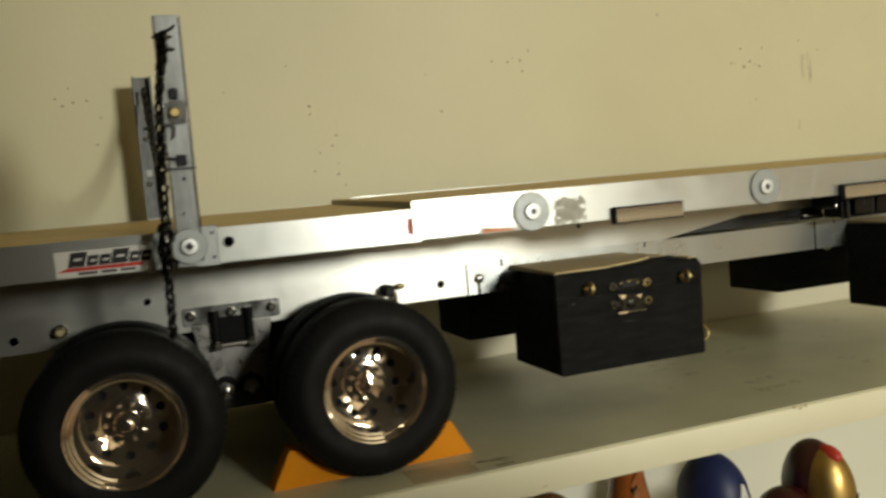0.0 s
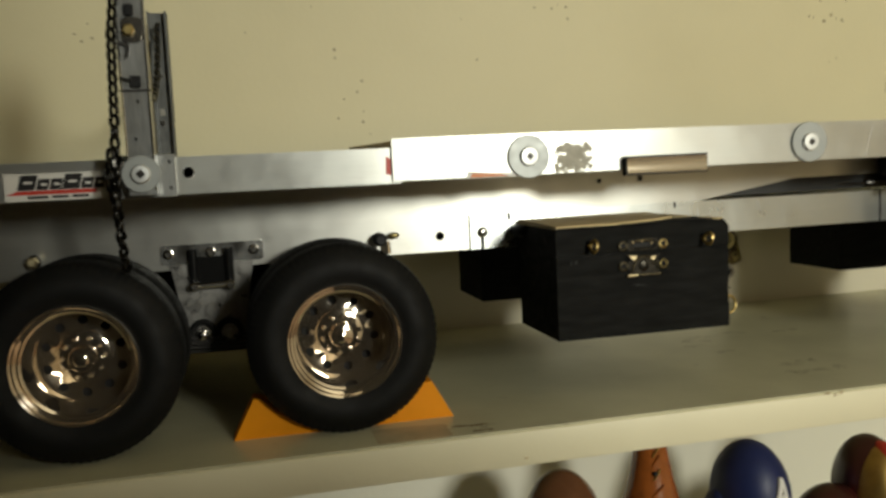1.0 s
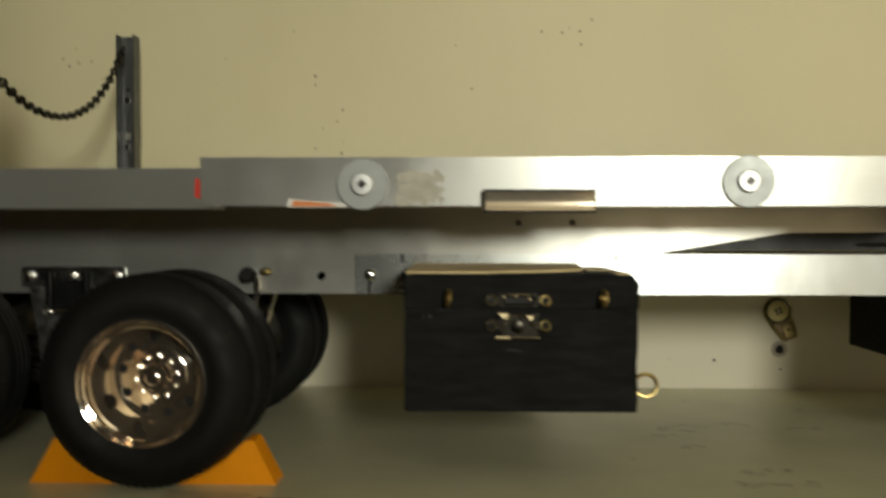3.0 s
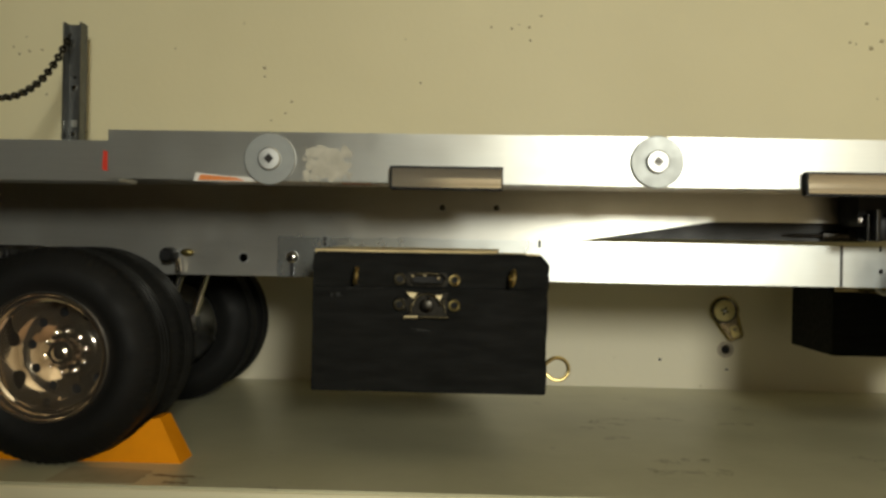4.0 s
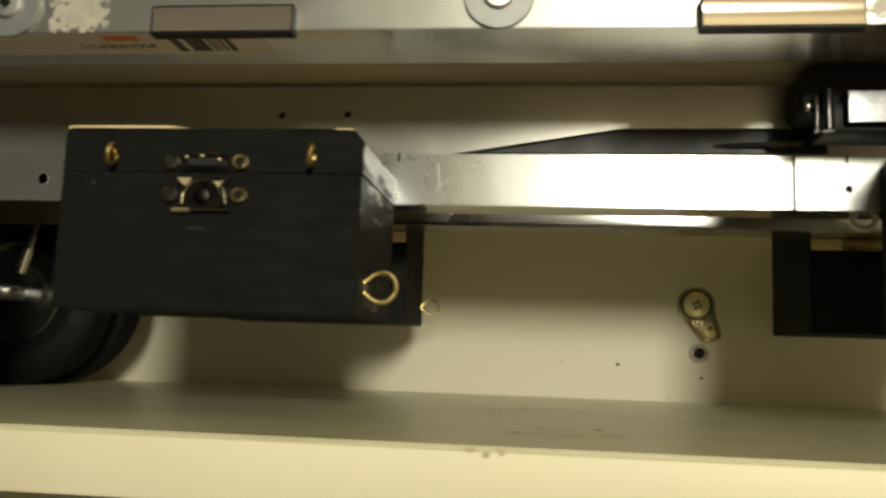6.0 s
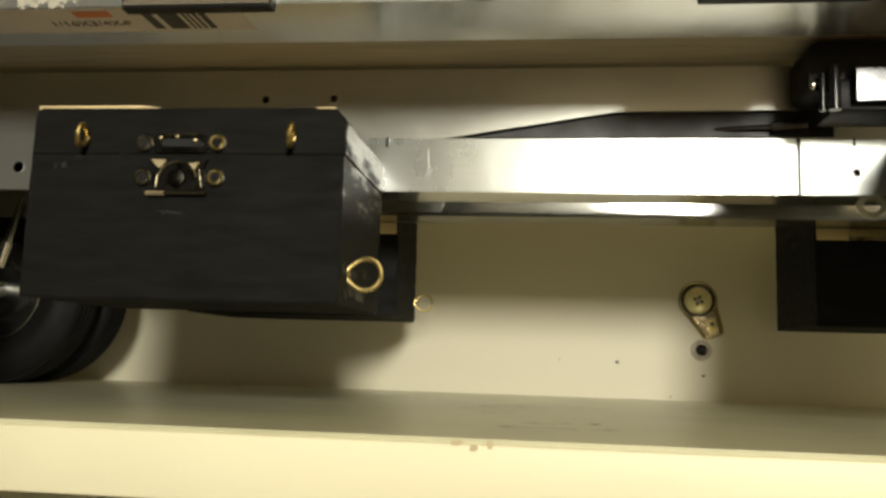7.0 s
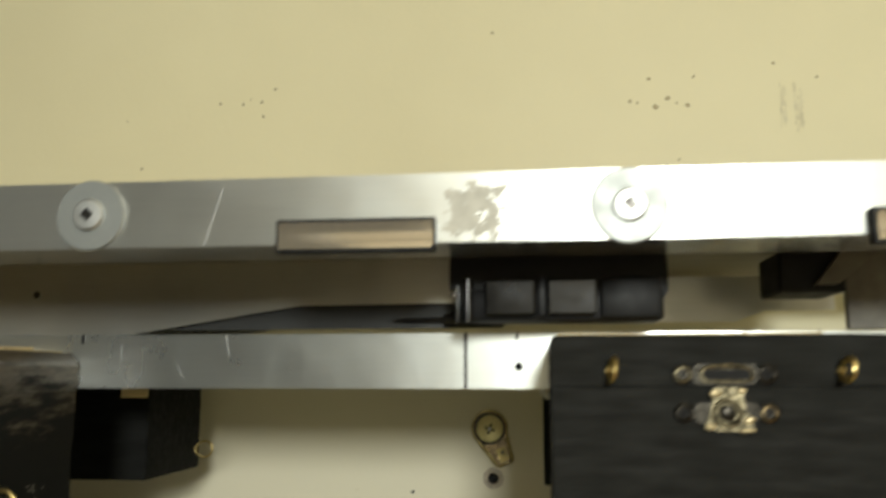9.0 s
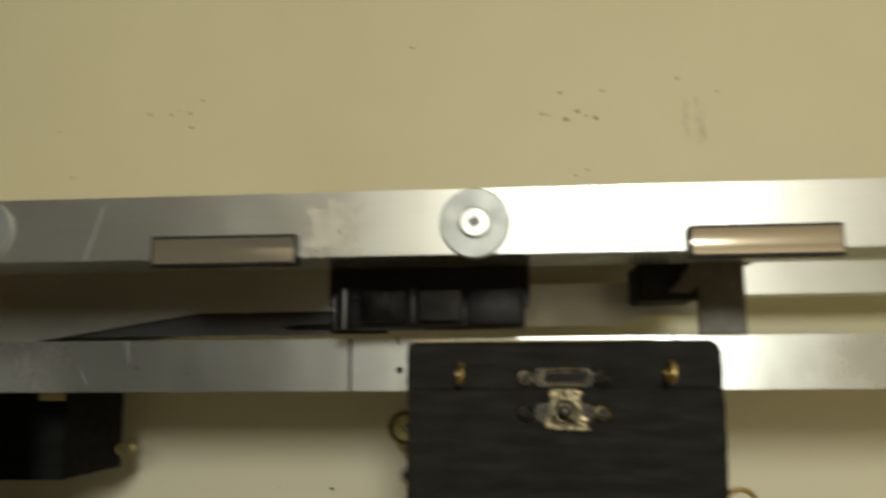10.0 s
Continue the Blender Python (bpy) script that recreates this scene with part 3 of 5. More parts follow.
# washers and socket bolts on the rails
def rail_washer(x, z, y=0.0, r=0.0104, head=0.0046, tilt=0.0, name="bolt_washer"):
    b = bm_new()
    add_disc_lathe(b, [(r - 0.0003, 0.0), (r, -0.0003), (r, -0.0011), (r - 0.0003, -0.0014)], 40, (x, y, z))
    w = part(name, b, WASHER, trailer, "zinc-plated repair washer")
    b = bm_new()
    add_disc_lathe(b, [(head, -0.0014), (head, -0.0024), (head - 0.0005, -0.0029), (0.0019, -0.0030)], 28, (x, y, z))
    part("bolt_head", b, ZINC, w, "zinc-plated bolt head")
    b = bm_new()
    add_box(b, (-0.0014, -0.0033, -0.0014), (0.0014, -0.0026, 0.0014))
    bmesh.ops.rotate(b, verts=b.verts[:], cent=(0, 0, 0), matrix=Matrix.Rotation(radians(40 + tilt), 3, "Y"))
    bmesh.ops.translate(b, verts=b.verts[:], vec=(x, y, z))
    part("bolt_socket", b, IRON, w, "dark square bolt recess")
    return w


rail_washer(0.066, 0.1270, tilt=5)
rail_washer(0.2197, 0.1280, tilt=0)
rail_washer(0.3735, 0.1274, tilt=15)
rail_washer(0.53, 0.1278, tilt=3)
rail_washer(-0.1088, 0.1268, -0.0095, 0.0079, 0.0040, 10)


def marker_bar(x0, x1, z0, z1):
    """A black block on the rail with a rounded chrome face."""
    d = 0.0042
    m = part("marker_bar", add_box(bm_new(), (x0, -d, z0), (x1, 0.0, z1), 0.0003), BLACK_PLASTIC, trailer, "black trim block with a rounded chrome face")
    za, zb = z0 + 0.0009, z1 - 0.0010
    o = [(-d + 0.0004, za)]
    for k in range(13):
        u = -1 + 2 * k / 12
        o.append((-d - 0.0006 + 0.00050 * (1 - u * u), (za + zb) / 2 + (zb - za) / 2 * u))
    o.append((-d + 0.0004, zb))
    part("chrome_face", add_prism(bm_new(), o, "x", x0 + 0.0008, x1 - 0.0006), TRIM_FACE, m, "rounded chrome face", 50)


for x0, x1 in ((0.1145, 0.1590), (0.2765, 0.3210), (0.4342, 0.4765)):
    marker_bar(x0, x1, 0.1155, 0.1248)


# small round holes in plates: dark plugs sunk flush
def hole(x, z, y, r):
    b = bm_new()
    add_disc_lathe(b, [(r * 0.9, 0.0), (r, -0.0003), (r, 0.0006)], 20, (x, y, z))
    h = part("drilled_hole", b, VOID, trailer)
    loop = [(x + 1.12 * r * math.cos(2 * math.pi * k / 16), y - 0.0002, z + 1.12 * r * math.sin(2 * math.pi * k / 16)) for k in range(16)]
    part("hole_burr", add_tube(bm_new(), loop, 0.00022, 6, 0, True), ZINC, h, "bright burr round the hole")


for x, z, y, r in ((0.133, 0.1121, WEB_Y, 0.0014), (0.159, 0.1124, WEB_Y, 0.0014), (0.0368, 0.0862, WEB_Y, 0.0021), (-0.129, 0.0965, WEB_Y, 0.0018), (-0.194, 0.0845, WEB_Y, 0.0022),
                   (-0.0905, 0.1268, 0.0017, 0.0023), (0.3412, 0.0852, LOW_Y, 0.0012)):
    hole(x, z, y, r)

# pencil ticks on the lower rail, a seam line, and a tick on the plate
for x, z0, z1, w in ((0.180, 0.0938, 0.0972, 0.0012), (0.0768, 0.0928, 0.0971, 0.0016), (0.0608, 0.0778, 0.0850, 0.0018), (0.3227, 0.0776, 0.0971, 0.0012), (0.3408, 0.0945, 0.0971, 0.0009), (0.4180, 0.0952, 0.0971, 0.0007), (0.4420, 0.0952, 0.0971, 0.0007)):
    b = add_box(bm_new(), (x - w / 2, LOW_Y - 0.0003, z0), (x + w / 2, LOW_Y + 0.0002, z1))
    part("pencil_mark", b, INK, trailer, "black pencil tick")
for x, z in ((0.0609, 0.0868),):
    b = bm_new()
    add_disc_lathe(b, [(0.0030, LOW_Y), (0.0029, LOW_Y - 0.0008), (0.0024, LOW_Y - 0.0016), (0.0014, LOW_Y - 0.0021)], 18, (x, 0, z))
    part("screw", b, BAR_CHROME, trailer, "bright screw head")

# glue residue and torn stickers on the near rail
def patch(name, outline, y, mat, label, thick=0.00015):
    b = add_prism(bm_new(), outline, "y", y - thick, y + 0.0003)
    return part(name, b, mat, trailer, label)


film("glue_residue", (0.0790, -0.00012, 0.1180), (0.0200, 0, 0), (0, 0, 0.0150), 48, 36, -0.50, 27, ADHESIVE, "pale ragged patch of torn sticker glue", trailer, 0.12)
film("glue_residue", (0.3225, -0.00012, 0.1180), (0.0180, 0, 0), (0, 0, 0.0175), 36, 34, -0.20, 14, SMEAR, "pale ragged patch of torn sticker glue", trailer, 0.16)
for xa, za, xb, zb, y, w in ((0.2590, 0.1350, 0.2540, 0.1185, 0.0, 0.0005), (0.2350, 0.0968, 0.2366, 0.0890, LOW_Y, 0.0005), (0.2170, 0.0860, 0.2195, 0.0810, LOW_Y, 0.0004), (0.2100, 0.0845, 0.2125, 0.0840, LOW_Y, 0.0004), (0.1950, 0.0930, 0.1956, 0.0830, LOW_Y, 0.0004)):
    patch("scratch", [(xa - w / 3, za), (xa + w / 3, za), (xb + w / 3, zb), (xb - w / 3, zb)], y, SCRATCH, "pale scratch in the metal", 0.00006)
patch("sticker_scrap", [(0.035, 0.1178), (0.060, 0.1178), (0.060, 0.1196), (0.048, 0.1200), (0.036, 0.1212)], 0.0, WHITE_STICKER, "torn white and orange sticker edge")
patch("sticker_scrap", [(0.037, 0.1182), (0.056, 0.1182), (0.052, 0.1194), (0.038, 0.1204)], -0.0002, ORANGE_PRINT, "torn orange sticker edge")
patch("red_tag", [(-0.0030, 0.1220), (-0.0006, 0.1212), (-0.0004, 0.1290), (-0.0026, 0.1300)], 0.0017, RED, "small red tape tag")

# price sticker under the near rail
b = add_box(bm_new(), (0.040, 0.0012, NEAR_Z - 0.00015), (0.147, 0.0188, NEAR_Z + 0.0003))
label_sheet = part("price_sticker", b, WHITE_STICKER, trailer, "torn white price sticker with dark bars under the rail")
for x0, x1 in ((0.1155, 0.1185), (0.1205, 0.1265), (0.1278, 0.1286), (0.1295, 0.1302), (0.1312, 0.1322), (0.1332, 0.1352)):
    b = add_box(bm_new(), (x0, 0.0030, NEAR_Z - 0.00028), (x1, 0.0165, NEAR_Z - 0.0001))
    part("barcode_bar", b, INK, label_sheet, "black printed bar")
b = add_box(bm_new(), (0.0945, 0.0030, NEAR_Z - 0.00028), (0.1060, 0.0072, NEAR_Z - 0.0001))
part("print_block", b, ORANGE_PRINT, label_sheet, "orange printed block")


def lettering(text, size, matrix, mat, parent, label):
    """Printed characters as thin mesh."""
    cu = bpy.data.curves.new("text", "FONT")
    cu.body, cu.size, cu.extrude, cu.align_x, cu.resolution_u = text, size, 0.00006, "LEFT", 2
    tmp = bpy.data.objects.new("text", cu)
    scene.collection.objects.link(tmp)
    bpy.context.view_layer.update()
    me = bpy.data.meshes.new_from_object(tmp.evaluated_get(bpy.context.evaluated_depsgraph_get()))
    bpy.data.objects.remove(tmp)
    me.transform(matrix)
    me.materials.clear()
    me.materials.append(mat)
    ob = new("lettering", me)
    ob.parent = parent
    return tagged(ob, label)


# read from below: x to the right, letters' up towards the front edge
flip = Matrix(((1, 0, 0, 0.0830), (0, -1, 0, 0.0135), (0, 0, -1, NEAR_Z - 0.00022), (0, 0, 0, 1)))
lettering("1/16X3/4X4'", 0.0052, flip, INK, label_sheet, "black printed size text")

# maker's decal on the rear rail: plain bars for the wordmark
decal = part("decal", add_box(bm_new(), (-0.1650, 0.0014, 0.1178), (-0.1265, 0.0019, 0.1292)), WHITE_STICKER, trailer, "white decal with a black and red wordmark")
for x0, w, z1 in ((-0.1600, 0.0068, 0.1286), (-0.1526, 0.0046, 0.1268), (-0.1474, 0.0046, 0.1268), (-0.1424, 0.0068, 0.1286), (-0.1350, 0.0046, 0.1268), (-0.1298, 0.0040, 0.1268)):
    s = 0.28
    outer = [(x0, 0.1222), (x0 + w, 0.1222), (x0 + w + s * (z1 - 0.1222), z1), (x0 + s * (z1 - 0.1222), z1)]
    wm = part("wordmark", add_prism(bm_new(), outer, "y", 0.00115, 0.0016), INK, decal, "black printed wordmark block")
    zc = (z1 + 0.1222) / 2
    hole_bm = add_prism(bm_new(), [(x0 + 0.3 * w + s * 0.002, zc - 0.0005), (x0 + 0.8 * w + s * 0.002, zc - 0.0005), (x0 + 0.8 * w + s * 0.003, zc + 0.0005), (x0 + 0.3 * w + s * 0.003, zc + 0.0005)], "y", 0.00108, 0.0012)
    part("wordmark_gap", hole_bm, WHITE_STICKER, wm, "white gap in the wordmark")
b = bm_new()
add_prism(b, [(-0.1645, 0.1203), (-0.1290, 0.1203), (-0.1283, 0.1219), (-0.1600, 0.1219)], "y", 0.00115, 0.0016)
part("stripe", b, RED, decal, "red printed stripe")
for x0, x1 in ((-0.1560, -0.1480), (-0.1465, -0.1400), (-0.1385, -0.1320)):
    b = add_box(bm_new(), (x0, 0.00115, 0.1186), (x1, 0.0016, 0.1197))
    part("small_print", b, INK, decal, "small black printed bar")


# ---- stakes and chain
def stake(name, y0, side, z0, z1, x0=-0.1155, x1=-0.1025, mat=None):
    """An upright aluminium channel: a face, two lips, cross bolts and a foot plate. side: which way the face looks."""
    b = bm_new()
    d, t = 0.0085, 0.0011
    o = [(x0, y0), (x1, y0), (x1, y0 + d * -side), (x1 - t, y0 + d * -side), (x1 - t, y0 + t * -side), (x0 + t, y0 + t * -side), (x0 + t, y0 + d * -side), (x0, y0 + d * -side)]
    add_prism(b, o, "z", z0, z1)
    mat = mat or ALU_GREY
    s = part(name, b, mat, trailer, "scratched grey aluminium channel stake")
    yo = y0 + side * 0.0005
    c = add_box(bm_new(), (x0 - 0.0004, min(y0, yo), z0 + 0.046), (x1 + 0.0004, max(y0, yo), z1 - 0.0004), 0.0002)
    part("stake_sleeve", c, mat, s, "outer sleeve of the stake")
    ym = (x0 + x1) / 2
    yp = yo + side * 0.0009
    c = add_prism(bm_new(), rounded_rect(x0 + 0.0020, z0 + 0.0630, x1 - 0.0004, z0 + 0.0735, 0.0026), "y", min(yo, yp), max(yo, yp))
    part("clip_plate", c, BAR_CHROME, s, "bright rounded clip plate")
    c = bm_new()
    add_disc_lathe(c, [(0.0026, 0.0), (0.0026, 0.0016 * side), (0.0018, 0.0022 * side)], 6, (ym - 0.0006, yp, z0 + 0.0680))
    part("clip_bolt", c, BRASS, s, "brass hexagon nut")
    c = bm_new()
    add_disc_lathe(c, [(0.0011, 0.0), (0.0009, 0.0010 * side)], 10, (x1 - 0.0018, yp, z0 + 0.0650))
    part("clip_rivet", c, BAR_CHROME, s, "small bright rivet")
    c = add_box(bm_new(), (ym - 0.0022, min(yo, yp), z0 + 0.0738), (ym + 0.0018, max(yo, yp), z0 + 0.0788), 0.0006)
    part("clip_pad", c, BLACK_PLASTIC, s, "small black pad")
    c = add_box(bm_new(), (ym - 0.0018, min(yo, yp), z0 + 0.0446), (ym + 0.0026, max(yo, yp), z0 + 0.0496), 0.0004)
    part("clip_pad", c, BLACK_PLASTIC, s, "small black pad")
    c = add_box(bm_new(), (x0 - 0.0006, min(yo, yo + side * 0.0003), z0 + 0.0430), (x1 + 0.0006, max(yo, yo + side * 0.0003), z0 + 0.0440))
    part("sleeve_seam", c, IRON, s, "dark seam at the end of the sleeve")
    # Edge lines hold the lighting: highlight on the left, shade on the right.
    for xe in (x0 + 0.0003, x1 - 0.0003):
        c = add_tube(bm_new(), [(xe, yo, z0 + 0.002), (xe, yo, z1 - 0.0008)], 0.00035, 6)
        part("stake_edge", c, BAR_CHROME if xe < ym else IRON, s, "bright line for the highlight on the edge" if xe < ym else "dark line for the shade on the edge")
    for dx, dz, r in ((0.0006, 0.0390, 0.0007), (-0.0012, 0.0235, 0.0006)):
        c = bm_new()
        yy = yo if dz > 0.046 else y0
        add_disc_lathe(c, [(r * 0.9, 0.0), (r, 0.0003 * side), (r, -0.0004 * side)], 14, (ym + dx, yy, z0 + dz))
        part("stake_hole", c, VOID, s)
    c = bm_new()
    add_tube(c, [(ym - 0.0058, yo + side * 0.0020, z0 + 0.0486), (ym - 0.0012, yo + side * 0.0016, z0 + 0.0474)], 0.0006, 6)
    part("stake_pin", c, IRON, s, "thin dark pin")
    return s


near_stake = stake("stake", -0.0094, -1, 0.1180, 0.2288, -0.1140, -0.1030)
far_stake = stake("stake", 2 * MID + 0.0095, 1, 0.1225, 0.2370, -0.1230, -0.1110, STAKE_SHADED)
for x, z in ((-0.1180, 0.1950), (-0.1185, 0.1640)):
    b = bm_new()
    add_disc_lathe(b, [(0.0019, 0.0), (0.0019, -0.0016), (0.0012, -0.0022)], 6, (x, 2 * MID + 0.0084, z))
    part("stake_nut", b, BAR_CHROME, far_stake, "bright hexagon nut")
b = bm_new()
add_disc_lathe(b, [(0.0012, 0.0), (0.0012, -0.0003)], 14, (-0.1180, 2 * MID + 0.0084, 0.2020))
part("stake_hole", b, VOID, far_stake)
b = add_box(bm_new(), (-0.1198, -0.0003 + 2 * MID + 0.0084, 0.1690), (-0.1164, 2 * MID + 0.0086, 0.1735))
part("stake_patch", b, ALU_DULL, far_stake, "bright patch on the grey stake")
b = add_box(bm_new(), (-0.1190, -0.0012, 0.1166), (-0.0955, 0.0017, 0.1352), 0.0003)
foot = part("stake_foot", b, ALU_GREY, trailer, "aluminium stake foot plate")
for z in (0.1205, 0.1318):
    b = bm_new()
    add_disc_lathe(b, [(0.0008, 0.0), (0.0006, -0.0005)], 10, (-0.0978, -0.0012, z))
    part("foot_rivet", b, IRON, foot)
b = add_box(bm_new(), (-0.1225, 2 * MID - 0.0015, 0.1216), (-0.1000, 2 * MID + 0.0012, 0.1402), 0.0003)
part("stake_foot", b, ALU_DULL, trailer)


def link_mesh(length=0.0064, width=0.0050, wire=0.00092):
    pts = []
    r = width / 2 - wire
    s = length / 2 - wire - r
    for k in range(7):
        a = radians(-90 + 180 * k / 6)
        pts.append((s + r * math.cos(a), r * math.sin(a), 0))
    for k in range(7):
        a = radians(90 + 180 * k / 6)
        pts.append((-s + r * math.cos(a), r * math.sin(a), 0))
    return mesh_of(add_tube(bm_new(), pts, wire, 6, 0, True), CHAIN, 60)


LINK = link_mesh()


def chain(points, pitch=0.0044, label="", phase=0):
    """Links strung along a line of points, every other one turned a quarter."""
    pts = [Vector(p) for p in points]
    first = None
    total = sum((b - a).length for a, b in zip(pts, pts[1:]))
    n = int(total / pitch)
    for i in range(n):
        want, k = (i + 0.5) * pitch, 0
        while k < len(pts) - 2 and want > (pts[k + 1] - pts[k]).length:
            want -= (pts[k + 1] - pts[k]).length
            k += 1
        d = (pts[k + 1] - pts[k]).normalized()
        at = pts[k] + d * want
        q = d.to_track_quat("X", "Z").to_matrix().to_4x4()
        m = Matrix.Translation(at) @ q @ Matrix.Rotation(radians(45 + 90 * ((i + phase) % 2)), 4, "X")
        ob = new("chain" if first is None else "chain_link", LINK)
        if first is None:
            first = ob
            tagged(ob, label, "chain", "chains on the stakes")
            ob.matrix_basis = m
        else:
            ob.parent = first
            ob.matrix_parent_inverse = first.matrix_basis.inverted()
            ob.matrix_basis = m
    return first


A, B, low = Vector((-0.111, -0.004, 0.2260)), Vector((-0.1165, 0.2045, 0.2290)), 0.1695
sag = []
for k in range(41):
    u = k / 40
    w = (2 * u - 1)
    p = A.lerp(B, u)
    p.z = low + (p.z - low) * (math.cosh(1.6 * w) - 1) / (math.cosh(1.6) - 1)
    sag.append(p)
chain(sag, label="blackened steel binder chain sagging between the stakes")
chain([(-0.1102, -0.0118, 0.2210), (-0.1128, -0.0124, 0.2070), (-0.1158, -0.0128, 0.185), (-0.1172, -0.0130, 0.150), (-0.1190, -0.0128, 0.118), (-0.1192, -0.0075, 0.100), (-0.1193, 0.0045, 0.0845)], label="blackened steel binder chain hanging down the stake")
chain([(-0.1125, -0.0140, 0.2195), (-0.1108, -0.0146, 0.2140), (-0.1120, -0.0146, 0.2060), (-0.1132, -0.0140, 0.2000)], label="short doubled length of chain tied to the stake")
for pts in (((-0.1150, -0.0100, 0.2190), (-0.1100, -0.0150, 0.2205), (-0.1066, -0.0118, 0.2225), (-0.1052, -0.0122, 0.2240)), ((-0.1138, -0.0112, 0.2205), (-0.1104, -0.0150, 0.2185), (-0.1072, -0.0110, 0.2190)), ((-0.1130, -0.0120, 0.2120), (-0.1098, -0.0148, 0.2140), (-0.1066, -0.0108, 0.2135))):
    part("wire_tie", add_tube(bm_new(), [Vector(p) for p in pts], 0.0006, 6), IRON, near_stake, "twisted dark tie wire")
b = add_prism(bm_new(), [(-0.1128, 0.1815), (-0.1100, 0.1815), (-0.1092, 0.1795), (-0.1098, 0.1755), (-0.1118, 0.1740), (-0.1108, 0.1770), (-0.1106, 0.1795), (-0.1130, 0.1803)], "y", -0.0112, -0.0098)
part("clip_tongue", b, IRON, near_stake, "small dark bent clip tongue")
chain([(-0.1165, -0.0145, 0.1385), (-0.1172, -0.0155, 0.1260), (-0.1192, -0.0150, 0.1140), (-0.1206, -0.0150, 0.1260), (-0.1192, -0.0148, 0.1375)], label="doubled end of blackened chain")


# ---- wheels
R_TYRE, W_TYRE = 0.0452, 0.0262


def tyre_mesh():
    h = W_TYRE
    prof = [(0.0262, 0.0016), (0.0276, 0.0008), (0.0292, 0.0000), (0.0312, -0.0008), (0.0336, -0.0012), (0.0360, -0.0010), (0.0380, -0.0003), (0.0396, 0.0008), (0.0410, 0.0020), (0.0424, 0.0030), (0.0428, 0.0036), (0.0440, 0.0046), (0.0449, 0.0062)]
    t = 0.0075
    while t < h - 0.007:
        prof += [(R_TYRE, t), (R_TYRE, t + 0.0026), (R_TYRE - 0.0009, t + 0.0028), (R_TYRE - 0.0009, t + 0.0035)]
        t += 0.0037
    prof += [(R_TYRE, t), (0.0449, h - 0.0060), (0.0440, h - 0.0042), (0.0424, h - 0.0030), (0.0396, h - 0.0008), (0.0360, h + 0.0010), (0.0330, h + 0.0012), (0.0300, h + 0.0002), (0.0262, h - 0.001)]

    def lug(i, k):
        return -0.00035 if i % 4 < 2 and 9 <= k <= 13 else 0.0
    return mesh_of(add_lathe(bm_new(), prof, 320, wave=lug), RUBBER, 40)


def rim_mesh():
    """Deep-dish rim with ten round hand holes; open side at y = 0, looking along -y."""
    b = bm_new()
    prof = [(0.0268, 0.0030), (0.0272, 0.0008), (0.0266, 0.0000), (0.0258, 0.0004), (0.0252, 0.0018), (0.0240, 0.0024), (0.0236, 0.0045), (0.0226, 0.0052), (0.0222, 0.0160), (0.0218, 0.0215), (0.0208, 0.0240)]
    add_lathe(b, prof, 72)
    add_lathe(b, [(0.0268, 0.0030), (0.0245, 0.0060), (0.0240, 0.0240), (0.0258, 0.0262)], 48)
    r0, r1, rc, rh, yc = 0.0118, 0.0208, 0.0169, 0.0021, 0.0240
    n = 10
    half = math.pi / n
    for j in range(n):
        mid = 2 * math.pi * j / n
        dirs = sorted([2 * math.pi * k / 16 for k in range(16)] + [math.atan2(sy * half * rc, (r1 if sx > 0 else r0) - rc) % (2 * math.pi) for sx in (1, -1) for sy in (1, -1)])
        inner, outer, deep = [], [], []
        for ph in dirs:
            cx, cy = math.cos(ph), math.sin(ph)
            lim = min([(r1 - rc) / cx if cx > 1e-9 else 9, (r0 - rc) / cx if cx < -1e-9 else 9, (half * rc / cy) if cy > 1e-9 else 9, (-half * rc / cy) if cy < -1e-9 else 9])
            ro, th = rc + lim * cx, lim * cy / rc
            outer.append(b.verts.new((ro * math.cos(mid + th), yc + 0.0012 * (ro - r1) / (r0 - r1) * -1.0, ro * math.sin(mid + th))))
            hx, hy = rc + rh * cx, rh * cy
            co = (hx * math.cos(mid) - hy * math.sin(mid), hx * math.sin(mid) + hy * math.cos(mid))
            inner.append(b.verts.new((co[0], yc - 0.0002, co[1])))
            deep.append(b.verts.new((co[0], yc + 0.0022, co[1])))
        m = len(dirs)
        for k in range(m):
            b.faces.new((outer[k], outer[(k + 1) % m], inner[(k + 1) % m], inner[k]))
            b.faces.new((inner[k], inner[(k + 1) % m], deep[(k + 1) % m], deep[k]))
    bmesh.ops.remove_doubles(b, verts=b.verts[:], dist=0.00005)
    return mesh_of(b, CHROME, 40)


def hub_mesh():
    b = bm_new()
    add_lathe(b, [(0.0124, 0.0236), (0.0122, 0.0222), (0.0108, 0.0216), (0.0062, 0.0214), (0.0058, 0.0160), (0.0052, 0.0150), (0.0034, 0.0146), (0.0032, 0.0136), (0.0020, 0.0130), (0.00003, 0.0128)], 40)
    return mesh_of(b, CHROME, 40)


def nut_mesh():
    b = bm_new()
    add_lathe(b, [(0.0013, 0.0222), (0.0013, 0.0194), (0.0010, 0.0187), (0.00003, 0.0182)], 6)
    return mesh_of(b, CHROME, 30)


INNER = mesh_of(add_lathe(bm_new(), [(0.0264, 0.0530), (0.0250, 0.0545), (0.0236, 0.0520), (0.0225, 0.0450), (0.0130, 0.0440), (0.0115, 0.0468), (0.00003, 0.0472)], 48), POLISHED, 40)
TYRE, RIM, HUB, NUT = tyre_mesh(), rim_mesh(), hub_mesh(), nut_mesh()
